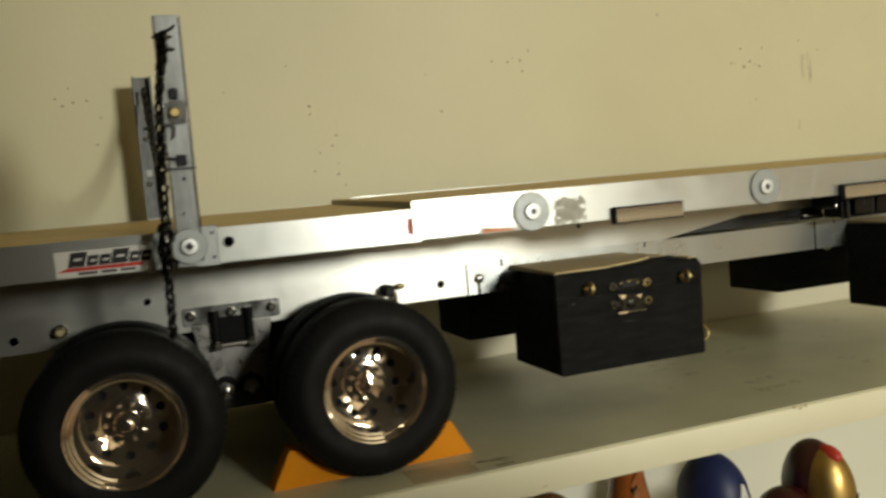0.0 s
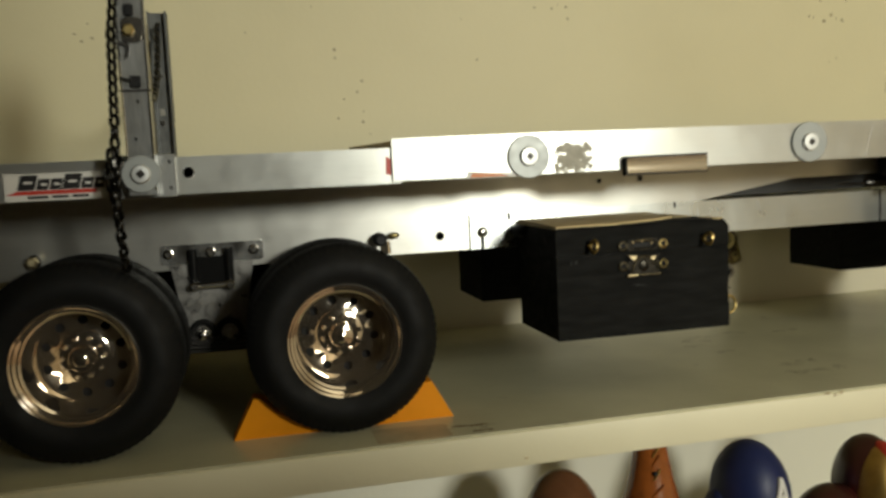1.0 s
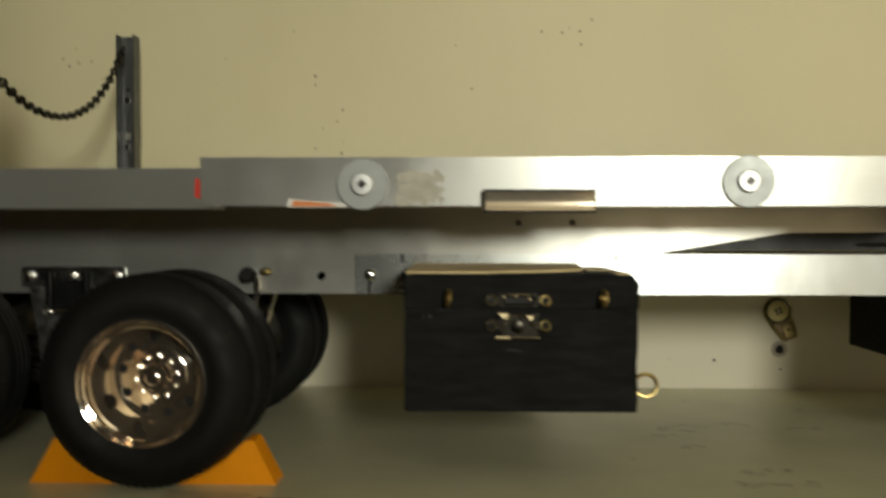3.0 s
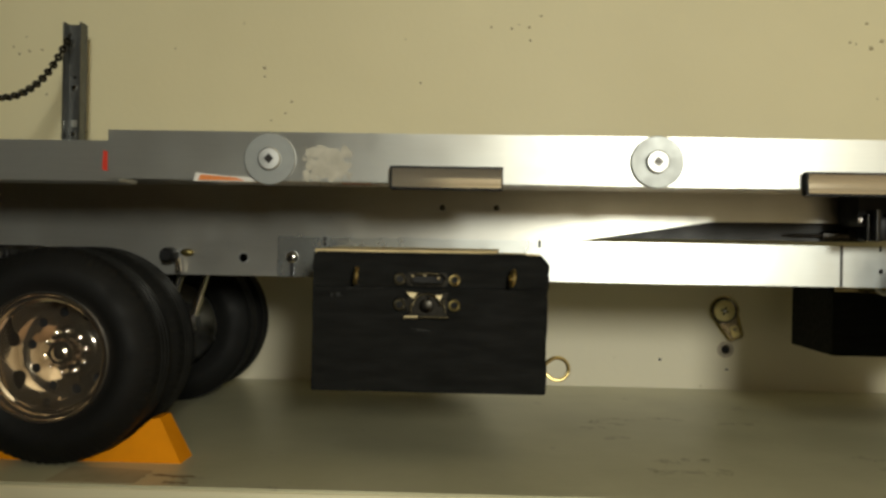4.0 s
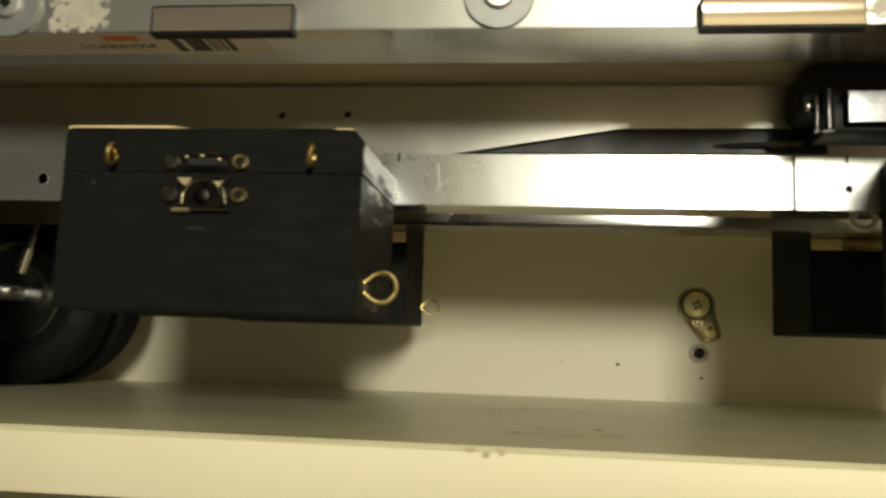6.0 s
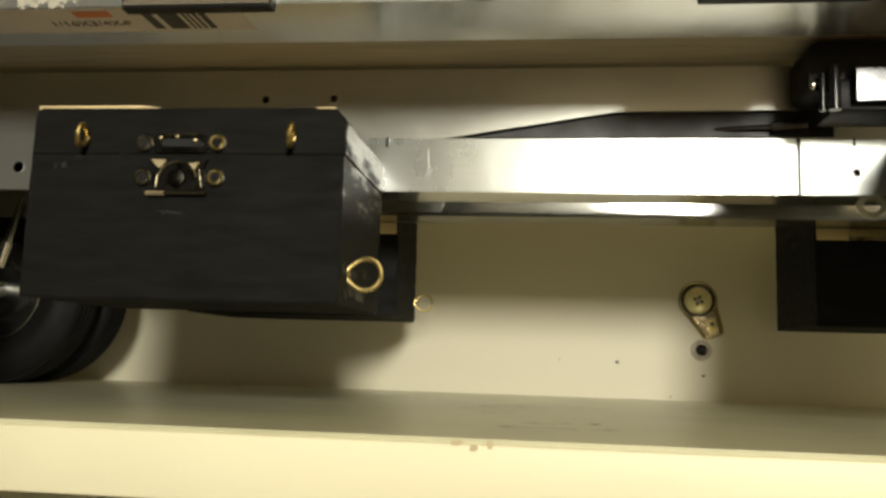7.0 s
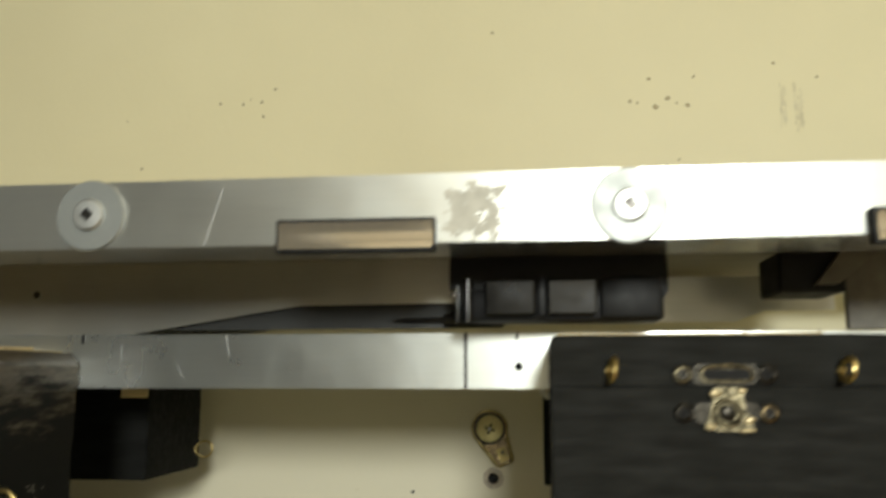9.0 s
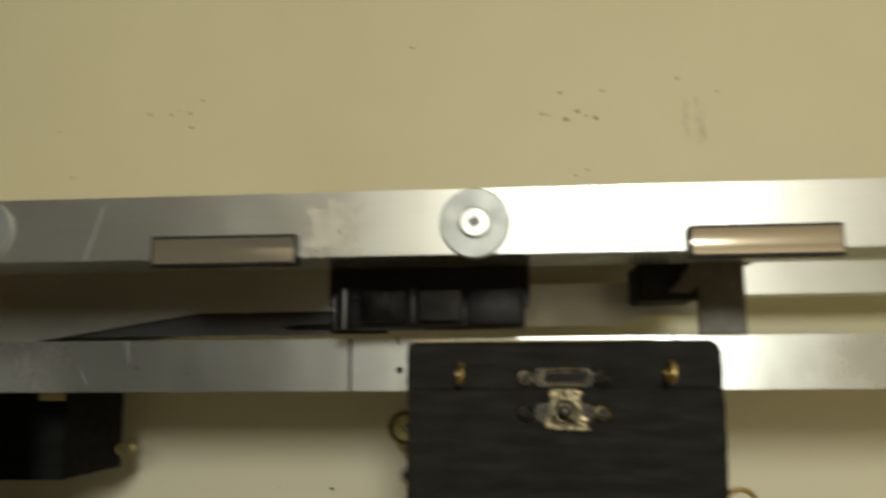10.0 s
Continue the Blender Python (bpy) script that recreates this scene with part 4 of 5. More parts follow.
# Black disc behind the hand holes: the shade inside the rim.
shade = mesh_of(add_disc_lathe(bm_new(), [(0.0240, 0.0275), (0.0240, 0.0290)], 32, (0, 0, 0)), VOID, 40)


def wheel(x, y, turn, spin):
    """A dual wheel. turn 180 mirrors it to the other side."""
    w = new("wheel", RIM)
    w.parent = trailer
    tagged(w, "deep-dish chrome dual wheel with black rubber tyres")
    w.matrix_basis = Matrix.Translation((x, y, R_TYRE)) @ Matrix.Rotation(radians(turn), 4, "Z") @ Matrix.Rotation(radians(spin), 4, "Y")
    for k in (0, 1):
        t = part("tyre", TYRE, None, w, "treaded black rubber tyre")
        t.location = (0, k * (W_TYRE + 0.0030), 0)
    part("inner_rim", INNER, None, w, "dull chrome inner rim")
    part("hub", HUB, None, w, "chrome hub cap")
    part("hub_shade_disc", shade, None, w, "black disc for the shade inside the rim")
    for k in range(10):
        a = 2 * math.pi * (k + 0.5) / 10
        nut = part("lug_nut", NUT, None, w)
        nut.location = (0.0090 * math.cos(a), 0, 0.0090 * math.sin(a))
    return w


WHEEL_X = (-0.0262, -0.1440)
for n, x in enumerate(WHEEL_X):
    wheel(x, 0.0015, 0, 8 + 11 * n)
    wheel(x, 2 * MID - 0.0015, 180, 20 + 17 * n)
    b = bm_new()
    add_tube(b, [(x, 0.028, R_TYRE), (x, 2 * MID - 0.028, R_TYRE)], 0.0042, 14)
    add_box(b, (x - 0.008, MID - 0.012, R_TYRE - 0.009), (x + 0.008, MID + 0.012, R_TYRE + 0.009), 0.003, 2)
    part("axle", b, STEEL, trailer, "dark steel axle")


# ---- suspension between the wheels
def suspension(y, side):
    s = side
    ya, yb = sorted((y, y - s * 0.0012))
    o = rounded_rect(-0.1120, 0.0805, -0.0600, 0.0905, 0.0018)
    plate = part("suspension_plate", add_prism(bm_new(), o, "y", ya, yb), POLISHED, trailer, "bright suspension mounting plate with bolts")
    for x in (-0.1080, -0.0868, -0.0648):
        b = bm_new()
        add_disc_lathe(b, [(0.0027, 0.0), (0.0027, -s * 0.0008), (0.0021, -s * 0.0010), (0.0021, -s * 0.0028), (0.0014, -s * 0.0034)], 12, (x, y - s * 0.0012, 0.0860))
        part("plate_bolt", b, BAR_CHROME, plate, "chrome bolt")
    b = bm_new()
    for x in (-0.0958, -0.0778):
        ys = sorted((y - s * 0.0012, y - s * 0.0075))
        add_tube(b, [(x, (ys[0] + ys[1]) / 2, 0.0672), (x, (ys[0] + ys[1]) / 2, 0.0880)], 0.0024, 12)
    ys = sorted((y - s * 0.001, y - s * 0.004))
    add_box(b, (-0.0940, ys[0], 0.0700), (-0.0796, ys[1], 0.0840), 0.0004)
    part("hanger", b, BLACK_GLOSS, plate, "black hanger block with rounded posts")
    b = bm_new()
    add_tube(b, [(-0.0970, y - s * 0.0068, 0.0690), (-0.0766, y - s * 0.0068, 0.0690)], 0.0015, 10)
    part("hanger_pin", b, BAR_CHROME, plate, "chrome cross pin")
    for x in (-0.0958, -0.0778):
        b = bm_new()
        add_disc_lathe(b, [(0.0024, 0.0), (0.0024, -s * 0.002), (0.0016, -s * 0.0028)], 12, (x, y - s * 0.0072, 0.0690))
        part("hanger_bolt", b, BAR_CHROME, plate, "chrome bolt")
    ys = sorted((y, y - s * 0.002))
    o = [(-0.1075, 0.0800), (-0.0655, 0.0800), (-0.0690, 0.0600), (-0.0720, 0.0370), (-0.1010, 0.0370), (-0.1040, 0.0600)]
    part("hanger_bracket", add_prism(bm_new(), o, "y", *ys), STEEL, trailer, "scratched dark steel hanger bracket")
    for x in (-0.0935, -0.0800):
        b = bm_new()
        add_disc_lathe(b, [(0.0045, 0.0), (0.0045, -s * 0.002), (0.0024, -s * 0.0022), (0.0024, -s * 0.0045), (0.0012, -s * 0.0052)], 14, (x, y - s * 0.002, 0.0430))
        bolt = part("bracket_bolt", b, BAR_CHROME if x < -0.09 else STEEL, trailer, "round bolt on the hanger bracket")
        loop = [(x + 0.0056 * math.cos(2 * math.pi * k / 20), y - s * 0.003, 0.0436 + 0.0060 * math.sin(2 * math.pi * k / 20)) for k in range(20)]
        part("grommet", add_tube(bm_new(), loop, 0.0017, 8, 0, True), RUBBER, bolt, "black rubber grommet")
    b = bm_new()
    for k in range(4):
        ys = sorted((y - s * 0.001 + s * 0.004, y - s * 0.009 + s * 0.004))
        half = 0.052 - 0.009 * k
        pts = [(-0.0855 + half * u, 0.0335 + 0.0021 * k + 0.004 * abs(u) ** 2) for u in (-1, -0.6, -0.2, 0.2, 0.6, 1)]
        add_prism(b, pts + [(px, pz + 0.0016) for px, pz in pts[::-1]], "y", *ys)
    part("leaf_spring", b, IRON, trailer, "dark steel leaf spring")


suspension(WEB_Y, 1)
suspension(2 * MID - WEB_Y, -1)


def shock(x, y, s):
    """Eye bolt on the chassis plate with a chrome damper rod slanting down."""
    b = bm_new()
    add_disc_lathe(b, [(0.0032, 0.0), (0.0036, -s * 0.002), (0.0036, -s * 0.0085), (0.0024, -s * 0.0105)], 18, (x, y, 0.0870))
    m = part("shock_mount", b, BLACK_PLASTIC, trailer, "black shock absorber mount")
    b = bm_new()
    add_tube(b, [(x + 0.004, y - s * 0.005, 0.0855), (x + 0.0045, y - s * 0.005, 0.079)], 0.0016, 10)
    part("shock_clip", b, CHROME, m, "chrome clip")
    b = bm_new()
    add_blob(b, (x + 0.0080, y - s * 0.0032, 0.0884), (0.0034, 0.0016, 0.0018), 14, 8)
    part("shock_cap", b, HANGER_BRASS, m, "small brass end cap")
    b = bm_new()
    add_tube(b, [(x + 0.002, y + s * 0.012, 0.0840), (x - 0.0050, y + s * 0.012, 0.0590)], 0.0017, 10)
    add_tube(b, [(x - 0.0036, y + s * 0.012, 0.0640), (x - 0.0066, y + s * 0.012, 0.0530)], 0.0024, 12)
    part("shock_rod", b, BAR_CHROME, m, "chrome damper rod")
    for dx, dz, r in ((-0.0085, 0.0545, 0.0016), (-0.0100, 0.0440, 0.0020), (-0.0060, 0.0455, 0.0012)):
        b = bm_new()
        add_disc_lathe(b, [(r * 0.9, 0.0), (r, -s * 0.0006), (r, -s * 0.0022), (r * 0.6, -s * 0.0028)], 10, (x + dx, y + s * 0.012, dz))
        part("shock_nut", b, BAR_CHROME, m, "bright chrome nut")


shock(0.0020, WEB_Y, 1)
shock(0.0020, 2 * MID - WEB_Y, -1)
b = bm_new()
add_disc_lathe(b, [(0.0034, 0.0), (0.0034, -0.0022), (0.0024, -0.0030), (0.0022, -0.0046)], 18, (-0.1720, WEB_Y, 0.0868))
damper_stud = part("damper_stud", b, IRON, trailer, "dark stud on the chassis plate")
b = bm_new()
add_disc_lathe(b, [(0.0030, -0.0046), (0.0030, -0.0064), (0.0018, -0.0078)], 6, (-0.1720, WEB_Y, 0.0868))
part("stud_nut", b, RUBBED, damper_stud, "rubbed brass nut")
for y, s in ((WEB_Y, 1), (2 * MID - WEB_Y, -1)):
    b = bm_new()
    add_blob(b, (-0.0262, MID + (y - MID) * 0.55, R_TYRE), (0.010, 0.004, 0.010), 20, 10)
    part("brake_drum", b, CHROME, trailer, "chrome brake drum")


# ---- tool chests hung under the rails
def oval_ring(cx, cz, hw, hh, y, wire):
    """A closed wire loop round an oval slot."""
    return add_tube(bm_new(), [(px, y, pz) for px, pz in rounded_rect(cx - hw, cz - hh, cx + hw, cz + hh, hh * 0.98, 4)], wire, 6, 0, True)


def slotted_screw(parent, x, y, z, mat, core, r=0.0019):
    """A small cross-head screw: a raised ring round a sunk head."""
    loop = [(x + r * math.cos(2 * math.pi * k / 14), y - 0.0009, z + r * math.sin(2 * math.pi * k / 14)) for k in range(14)]
    sc = part("latch_screw", add_tube(bm_new(), loop, 0.00062, 6, 0, True), mat, parent, "small ringed screw")
    b = bm_new()
    add_disc_lathe(b, [(r * 0.8, 0.0), (r * 0.7, -0.0004)], 12, (x, y - 0.0007, z))
    part("screw_recess", b, core, sc)
    b = bm_new()
    add_box(b, (x - 0.0012, y - 0.0013, z - 0.00025), (x + 0.0012, y - 0.0009, z + 0.00025))
    add_box(b, (x - 0.00025, y - 0.0013, z - 0.0012), (x + 0.00025, y - 0.0009, z + 0.0012))
    bmesh.ops.rotate(b, verts=b.verts[:], cent=(x, y, z), matrix=Matrix.Rotation(radians(30), 3, "Y"))
    part("screw_cross", b, VOID, sc)


def latch(parent, x, z, y, mats, round_hook=True):
    """A small cast box latch: a slotted plate on the lid, a lobed plate below with a hook and rivet, ringed screws."""
    dark, edge = mats
    zt, zb = z + 0.0068, z - 0.0036
    for zc, name in ((zt, "latch_plate"), (zb, "latch_keeper")):
        b = bm_new()
        for sx in (-1, 1):
            add_disc_lathe(b, [(0.0029, 0.0), (0.0028, -0.0005), (0.0024, -0.0007)], 18, (x + sx * 0.0112, y, zc))
            add_prism(b, rounded_rect(x + sx * 0.0088 - 0.0016, zc - 0.0014, x + sx * 0.0088 + 0.0016, zc + 0.0014, 0.0006), "y", y - 0.00062, y)
        add_prism(b, rounded_rect(x - 0.0082, zc - 0.0028, x + 0.0082, zc + 0.0028, 0.0012), "y", y - 0.0009, y)
        part(name, b, dark, parent, "blackened lobed latch plate")
    rim = part("latch_rim", oval_ring(x + 0.0004, zt, 0.0068, 0.0019, y - 0.0010, 0.00055), TARNISH if not round_hook else edge, parent, "worn brass rim of the slot")
    b = add_prism(bm_new(), rounded_rect(x - 0.0058, zt - 0.0012, x + 0.0066, zt + 0.0012, 0.0011), "y", y - 0.00105, y - 0.0004)
    part("latch_slot", b, VOID, rim)
    b = bm_new()
    add_tube(b, [(x - 0.0044, y - 0.0013, zt + 0.0021), (x + 0.0012, y - 0.0015, zt + 0.0025), (x + 0.0050, y - 0.0013, zt + 0.0021)], 0.00055, 8)
    part("latch_ridge", b, edge, rim, "worn brass ridge above the slot")
    if round_hook:
        o = [(x - 0.0058, zb - 0.0046), (x + 0.0070, zb - 0.0052), (x + 0.0068, zb - 0.0034), (x + 0.0050, zb - 0.0010), (x + 0.0040, zb + 0.0030), (x + 0.0052, zb + 0.0058), (x + 0.0044, zb + 0.0070), (x - 0.0036, zb + 0.0070), (x - 0.0044, zb + 0.0056), (x - 0.0034, zb + 0.0026), (x - 0.0046, zb - 0.0010), (x - 0.0062, zb - 0.0030)]
        b = add_prism(bm_new(), o, "y", y - 0.0019, y - 0.0005)
        bmesh.ops.bevel(b, geom=b.edges[:], offset=0.0004, segments=2, affect="EDGES")
        hook = part("latch_hook", b, edge, parent, "worn brass shield-shaped latch hook")
        loop = [(x + 0.0034 * math.cos(2 * math.pi * k / 20), y - 0.0021, zb + 0.0034 * math.sin(2 * math.pi * k / 20)) for k in range(20)]
        part("hook_boss", add_tube(bm_new(), loop, 0.0007, 6, 0, True), edge, hook, "worn brass ring round the rivet")
        b = bm_new()
        add_disc_lathe(b, [(0.0024, 0.0), (0.0021, -0.0007), (0.0010, -0.0011)], 14, (x, y - 0.0018, zb))
        part("latch_knob", b, dark, hook, "dark latch rivet")
        for dx, dz, rx, rz in ((-0.0030, 0.0054, 0.0017, 0.0010), (0.0040, 0.0060, 0.0014, 0.0008), (-0.0046, -0.0036, 0.0013, 0.0009), (0.0056, -0.0018, 0.0015, 0.0010), (0.0050, -0.0046, 0.0022, 0.0006)):
            b = bm_new()
            add_blob(b, (x + dx, y - 0.0019, zb + dz), (rx, 0.0005, rz), 12, 6)
            part("latch_nub", b, RUBBED, hook, "rubbed bright brass nub")
    else:
        o = [(x - 0.0088, zb - 0.0048), (x + 0.0090, zb - 0.0048), (x + 0.0080, zb - 0.0036), (x + 0.0078, zb + 0.0030), (x + 0.0088, zb + 0.0052), (x + 0.0020, zb + 0.0046), (x - 0.0024, zb + 0.0050), (x - 0.0094, zb + 0.0058), (x - 0.0066, zb + 0.0024), (x - 0.0072, zb - 0.0036)]
        b = add_prism(bm_new(), o, "y", y - 0.0014, y - 0.0004)
        hook = part("latch_hook", b, TARNISH, parent, "tarnished brass latch hook")
        arc = [(x + 0.0058 * math.cos(radians(a)), y - 0.0016, zb - 0.0012 + 0.0058 * math.sin(radians(a))) for a in range(10, 171, 16)]
        part("hook_arch", add_tube(bm_new(), arc, 0.0005, 6), edge, hook, "worn brass arch over the rivet")
        b = bm_new()
        add_disc_lathe(b, [(0.0030, 0.0), (0.0026, -0.0008), (0.0012, -0.0012)], 14, (x - 0.0002, y - 0.0013, zb - 0.0004))
        part("latch_knob", b, dark, hook, "dark latch rivet")
        for tri in (((-0.0090, 0.0054), (-0.0036, 0.0052), (-0.0040, 0.0040), (-0.0056, 0.0022), (-0.0068, 0.0034)),
                    ((0.0030, 0.0042), (0.0068, 0.0044), (0.0058, 0.0028), (0.0050, 0.0012), (0.0042, 0.0030))):
            b = add_prism(bm_new(), [(x + px, zb + pz) for px, pz in tri], "y", y - 0.0020, y - 0.0010)
            bmesh.ops.bevel(b, geom=b.edges[:], offset=0.0003, segments=1, affect="EDGES")
            part("hook_wing", b, RUBBED, hook, "rubbed bright brass wing of the hook")
        for p, q, r, m in (((-0.0092, -0.0050), (-0.0036, -0.0050), 0.00075, RUBBED), ((-0.0036, -0.0050), (0.0090, -0.0050), 0.0005, edge), ((0.0066, 0.0020), (0.0076, -0.0030), 0.0005, edge), ((-0.0062, 0.0006), (-0.0064, -0.0034), 0.0004, edge)):
            b = add_tube(bm_new(), [(x + p[0], y - 0.0016, zb + p[1]), (x + q[0], y - 0.0016, zb + q[1])], r, 8)
            part("latch_lip", b, m, hook, "worn brass lip of the hook")
        for dx, dz in ((-0.0060, 0.0014), (0.0046, 0.0006), (-0.0010, 0.0018)):
            b = bm_new()
            add_blob(b, (x + dx, y - 0.0014, zt + dz), (0.0008, 0.0005, 0.0006), 10, 6)
            part("latch_nub", b, RUBBED, rim, "rubbed bright brass nub")
    screws = ((-1, zt, edge, TARNISH), (1, zt, dark, VOID), (-1, zb, dark, VOID), (1, zb, OLD_BRASS, TARNISH)) if round_hook else ((-1, zt, edge, VOID), (1, zt, BRASS, TARNISH), (-1, zb, edge, VOID), (1, zb, HANGER_BRASS, VOID))
    for sx, zc, m, core in screws:
        slotted_screw(parent, x + sx * 0.0112, y, zc, m, core)


def ring(parent, at, radius, turn, wire=0.0007, label="brass screw eye"):
    """A screw eye: a ring on a short shank. turn: degrees about z; at 0 the ring lies in the x-z plane."""
    pts = []
    for k in range(26):
        a = 2 * math.pi * k / 26
        q = radius * (1 + 0.28 * max(0.0, -math.cos(a)) ** 9)
        pts.append((q * math.cos(a), 0.0004 * math.sin(a), q * math.sin(a)))
    b = add_tube(bm_new(), pts, wire, 8, 0, True)
    add_tube(b, [(-radius, 0, 0), (-radius - 0.0040, 0, 0)], wire * 1.15, 8)
    ob = part("screw_eye", b, BRASS, parent, label)
    ob.matrix_basis = Matrix.Translation(at) @ Matrix.Rotation(radians(turn), 4, "Z")
    return ob


def chest(x0, x1, y_front, y_back, z0, z1, side, hw=True, mats=None, wood=BLACK_WOOD):
    """A small black wooden chest with a lid, its raw top edge showing. side 1: its front looks along -y."""
    lid = z1 - 0.0145
    ya, yb = sorted((y_front, y_back))
    rw = random.Random(int(x0 * 1e4) + 3)

    def edge_line(x, za, zb, n, rough):
        return [(x + rw.uniform(-rough, rough), za + (zb - za) * k / n) for k in range(n + 1)]

    def board(outline):
        b = add_prism(bm_new(), outline, "y", ya, yb)
        bmesh.ops.recalc_face_normals(b, faces=b.faces[:])
        rims = [e for e in b.edges if abs(e.verts[0].co.y - e.verts[1].co.y) < 1e-6]
        bmesh.ops.bevel(b, geom=rims, offset=0.00035, segments=2, affect="EDGES")
        b.normal_update()
        bmesh.ops.recalc_face_normals(b, faces=b.faces[:])
        for f in b.faces:
            if hw and wood is BLACK_WOOD and f.normal.x > 0.35:
                f.material_index = 1
        return b

    woods = [wood, WORN_SHEEN_END]
    o = edge_line(x0, lid - 0.0001, z0 + 0.0004, 12, 0.00014) + [(x0 + 0.0006, z0)] + [(x1 - 0.0006, z0)] + edge_line(x1, z0 + 0.0006, lid - 0.0001, 16, 0.00026)
    body = tagged(part("tool_chest", board(o), woods, None, "", 25), "greyed black wooden chest with a brass latch under the trailer" if wood is GREY_WOOD else "black-stained wooden chest with a raw wooden top under the trailer", "chest", "chests under the trailer")
    if wood is GREY_WOOD or not hw:
        corner = [(x1, z1 - 0.0045), (x1 - 0.0010, z1 - 0.0020), (x1 - 0.0030, z1 - 0.0004)]
    else:
        corner = [(x1 + 0.0007, z1 - 0.0050), (x1 + 0.0004, z1 - 0.0040), (x1 - 0.0024, z1 - 0.0008), (x1 - 0.0032, z1 - 0.0004)]
    lx = corner[0][0]
    o = edge_line(lx - 0.0001, lid, z1 - 0.0056, 5, 0.0002) + corner + [(x1 - 0.012, z1 - 0.0002), (x1 - 0.040, z1 - 0.0003), (x0 + 0.002, z1 - 0.0002), (x0 + 0.0004, z1 - 0.0010)] + edge_line(x0, z1 - 0.003, lid, 4, 0.00012)
    part("lid", board(o), woods, body, "black-stained lid", 25)
    if wood is BLACK_WOOD and hw:
        o = [(x0 + 0.0008, ya + 0.0004), (x0 + 0.034, ya + 0.0004), (x0 + 0.040, ya + 0.004), (x0 + 0.060, ya + 0.011), (x1 - 0.020, ya + 0.022), (x1 - 0.018, yb - 0.0004), (x0 + 0.0008, yb - 0.0004)]
        b = add_prism(bm_new(), o, "z", z1 - 0.0009, z1 + 0.0006)
        for v in b.verts:
            if v.co.z > z1:
                v.co.z += 0.0013 * (v.co.y - ya) / (yb - ya)
        part("lid_top", b, RAW_WOOD, body, "unpainted pale wooden lid top")
        b = add_box(bm_new(), (x1 - 0.0088, ya + 0.0002, z1 - 0.0007), (x1 - 0.0030, ya + 0.016, z1 - 0.0001), 0.0001)
        part("bare_corner", b, RAW_WOOD, body, "bare wooden corner")
    else:
        rise = (0.0002, 0.0019) if side > 0 else (0.0019, 0.0002)
        b = add_prism(bm_new(), [(ya + 0.0006, z1 - 0.0004), (yb - 0.0004, z1 - 0.0004), (yb - 0.0004, z1 + rise[1]), (ya + 0.0006, z1 + rise[0])], "x", x0 + 0.0022, x1 - 0.020)
        part("lid_top", b, RAW_WOOD, body, "unpainted pale wooden lid top")
    b = add_box(bm_new(), (x1 - 0.0175, ya + 0.024, z1 - 0.0004), (x1 - 0.0065, yb - 0.0004, z1 + 0.00015))
    part("lid_strip", b, RAW_WOOD, body, "unpainted pale wooden strip")
    if hw:
        if wood is BLACK_WOOD:
            film("scuff", (x1 + 0.00042, ya + 0.001, z0 + 0.001), (0, 0.040, 0), (0, 0, 0.012), 40, 16, 0.55, 32, SCUFF, "pale scuffed patch on the wood", body)
            for k, (dx, dz, w, h) in enumerate(((0.010, -0.018, 0.006, 0.0022), (0.016, -0.0155, 0.007, 0.0016), (0.028, -0.0150, 0.006, 0.0014), (0.044, -0.032, 0.010, 0.0016))):
                film("scuff", (x0 + dx - w / 2, y_front - 0.00012, z1 + dz - h / 2), (w, 0, 0), (0, 0, h), 26, 8, 0.55, 90 + k, FAINT_SCUFF, "faint grey scuff on the black stain", body)
        y = y_front
        xm = (x0 + x1) / 2 - (0.001 if wood is BLACK_WOOD else -0.0002)
        latch(body, xm, lid - 0.0035, y, mats, wood is GREY_WOOD)
        for x in ((x0 + 0.0185, x1 - 0.0145) if wood is BLACK_WOOD else (x0 + 0.0166, x1 - 0.0160)):
            ring(body, (x, y - 0.0050, z1 - 0.0100), 0.0030, -82, 0.0009)
    yr = y_front + (0.0105 if side > 0 else -0.0065)
    ring(body, (x1 + 0.0057, yr, z0 + 0.0095), 0.0047 if side > 0 else 0.0040, 0, 0.0006 if side < 0 else 0.0008)
    return body


chest(0.0820, 0.1785, 0.0100, 0.0684, 0.0331, 0.0908, 1, True, (TARNISH, WORN_BRASS))
chest(0.3516, 0.4455, 0.0130, 0.0684, 0.0345, 0.0935, 1, True, (TARNISH, WORN_BRASS), GREY_WOOD)
chest(0.0785, 0.1730, 2 * MID - 0.0100, 2 * MID - 0.0684, 0.0360, 0.0900, -1, False)
chest(0.3495, 0.4440, 2 * MID - 0.0100, 2 * MID - 0.0684, 0.0365, 0.0900, -1, False)
for x0, x1 in ((0.160, 0.1725), (0.350, 0.432)):
    b = add_box(bm_new(), (x0, 2 * MID - LOW_Y - 0.0010, 0.0724), (x1, 2 * MID - LOW_Y + 0.0002, 0.0773), 0.0003)
    part("spacer_strip", b, RAW_WOOD, trailer, "raw wooden strip under the lower bar")
hinge_bm = add_box(bm_new(), (0.3625, 2 * MID - LOW_Y - 0.0022, 0.0730), (0.3790, 2 * MID - LOW_Y - 0.0012, 0.0768), 0.0002)
hinge = part("hinge", hinge_bm, BRASS, trailer, "small brass hinge on the spacer strip")
b = add_tube(bm_new(), [(0.3622, 2 * MID - LOW_Y - 0.0028, 0.0728), (0.3793, 2 * MID - LOW_Y - 0.0028, 0.0728)], 0.0009, 8)
part("hinge_knuckle", b, OLD_BRASS, hinge, "tarnished hinge knuckle")
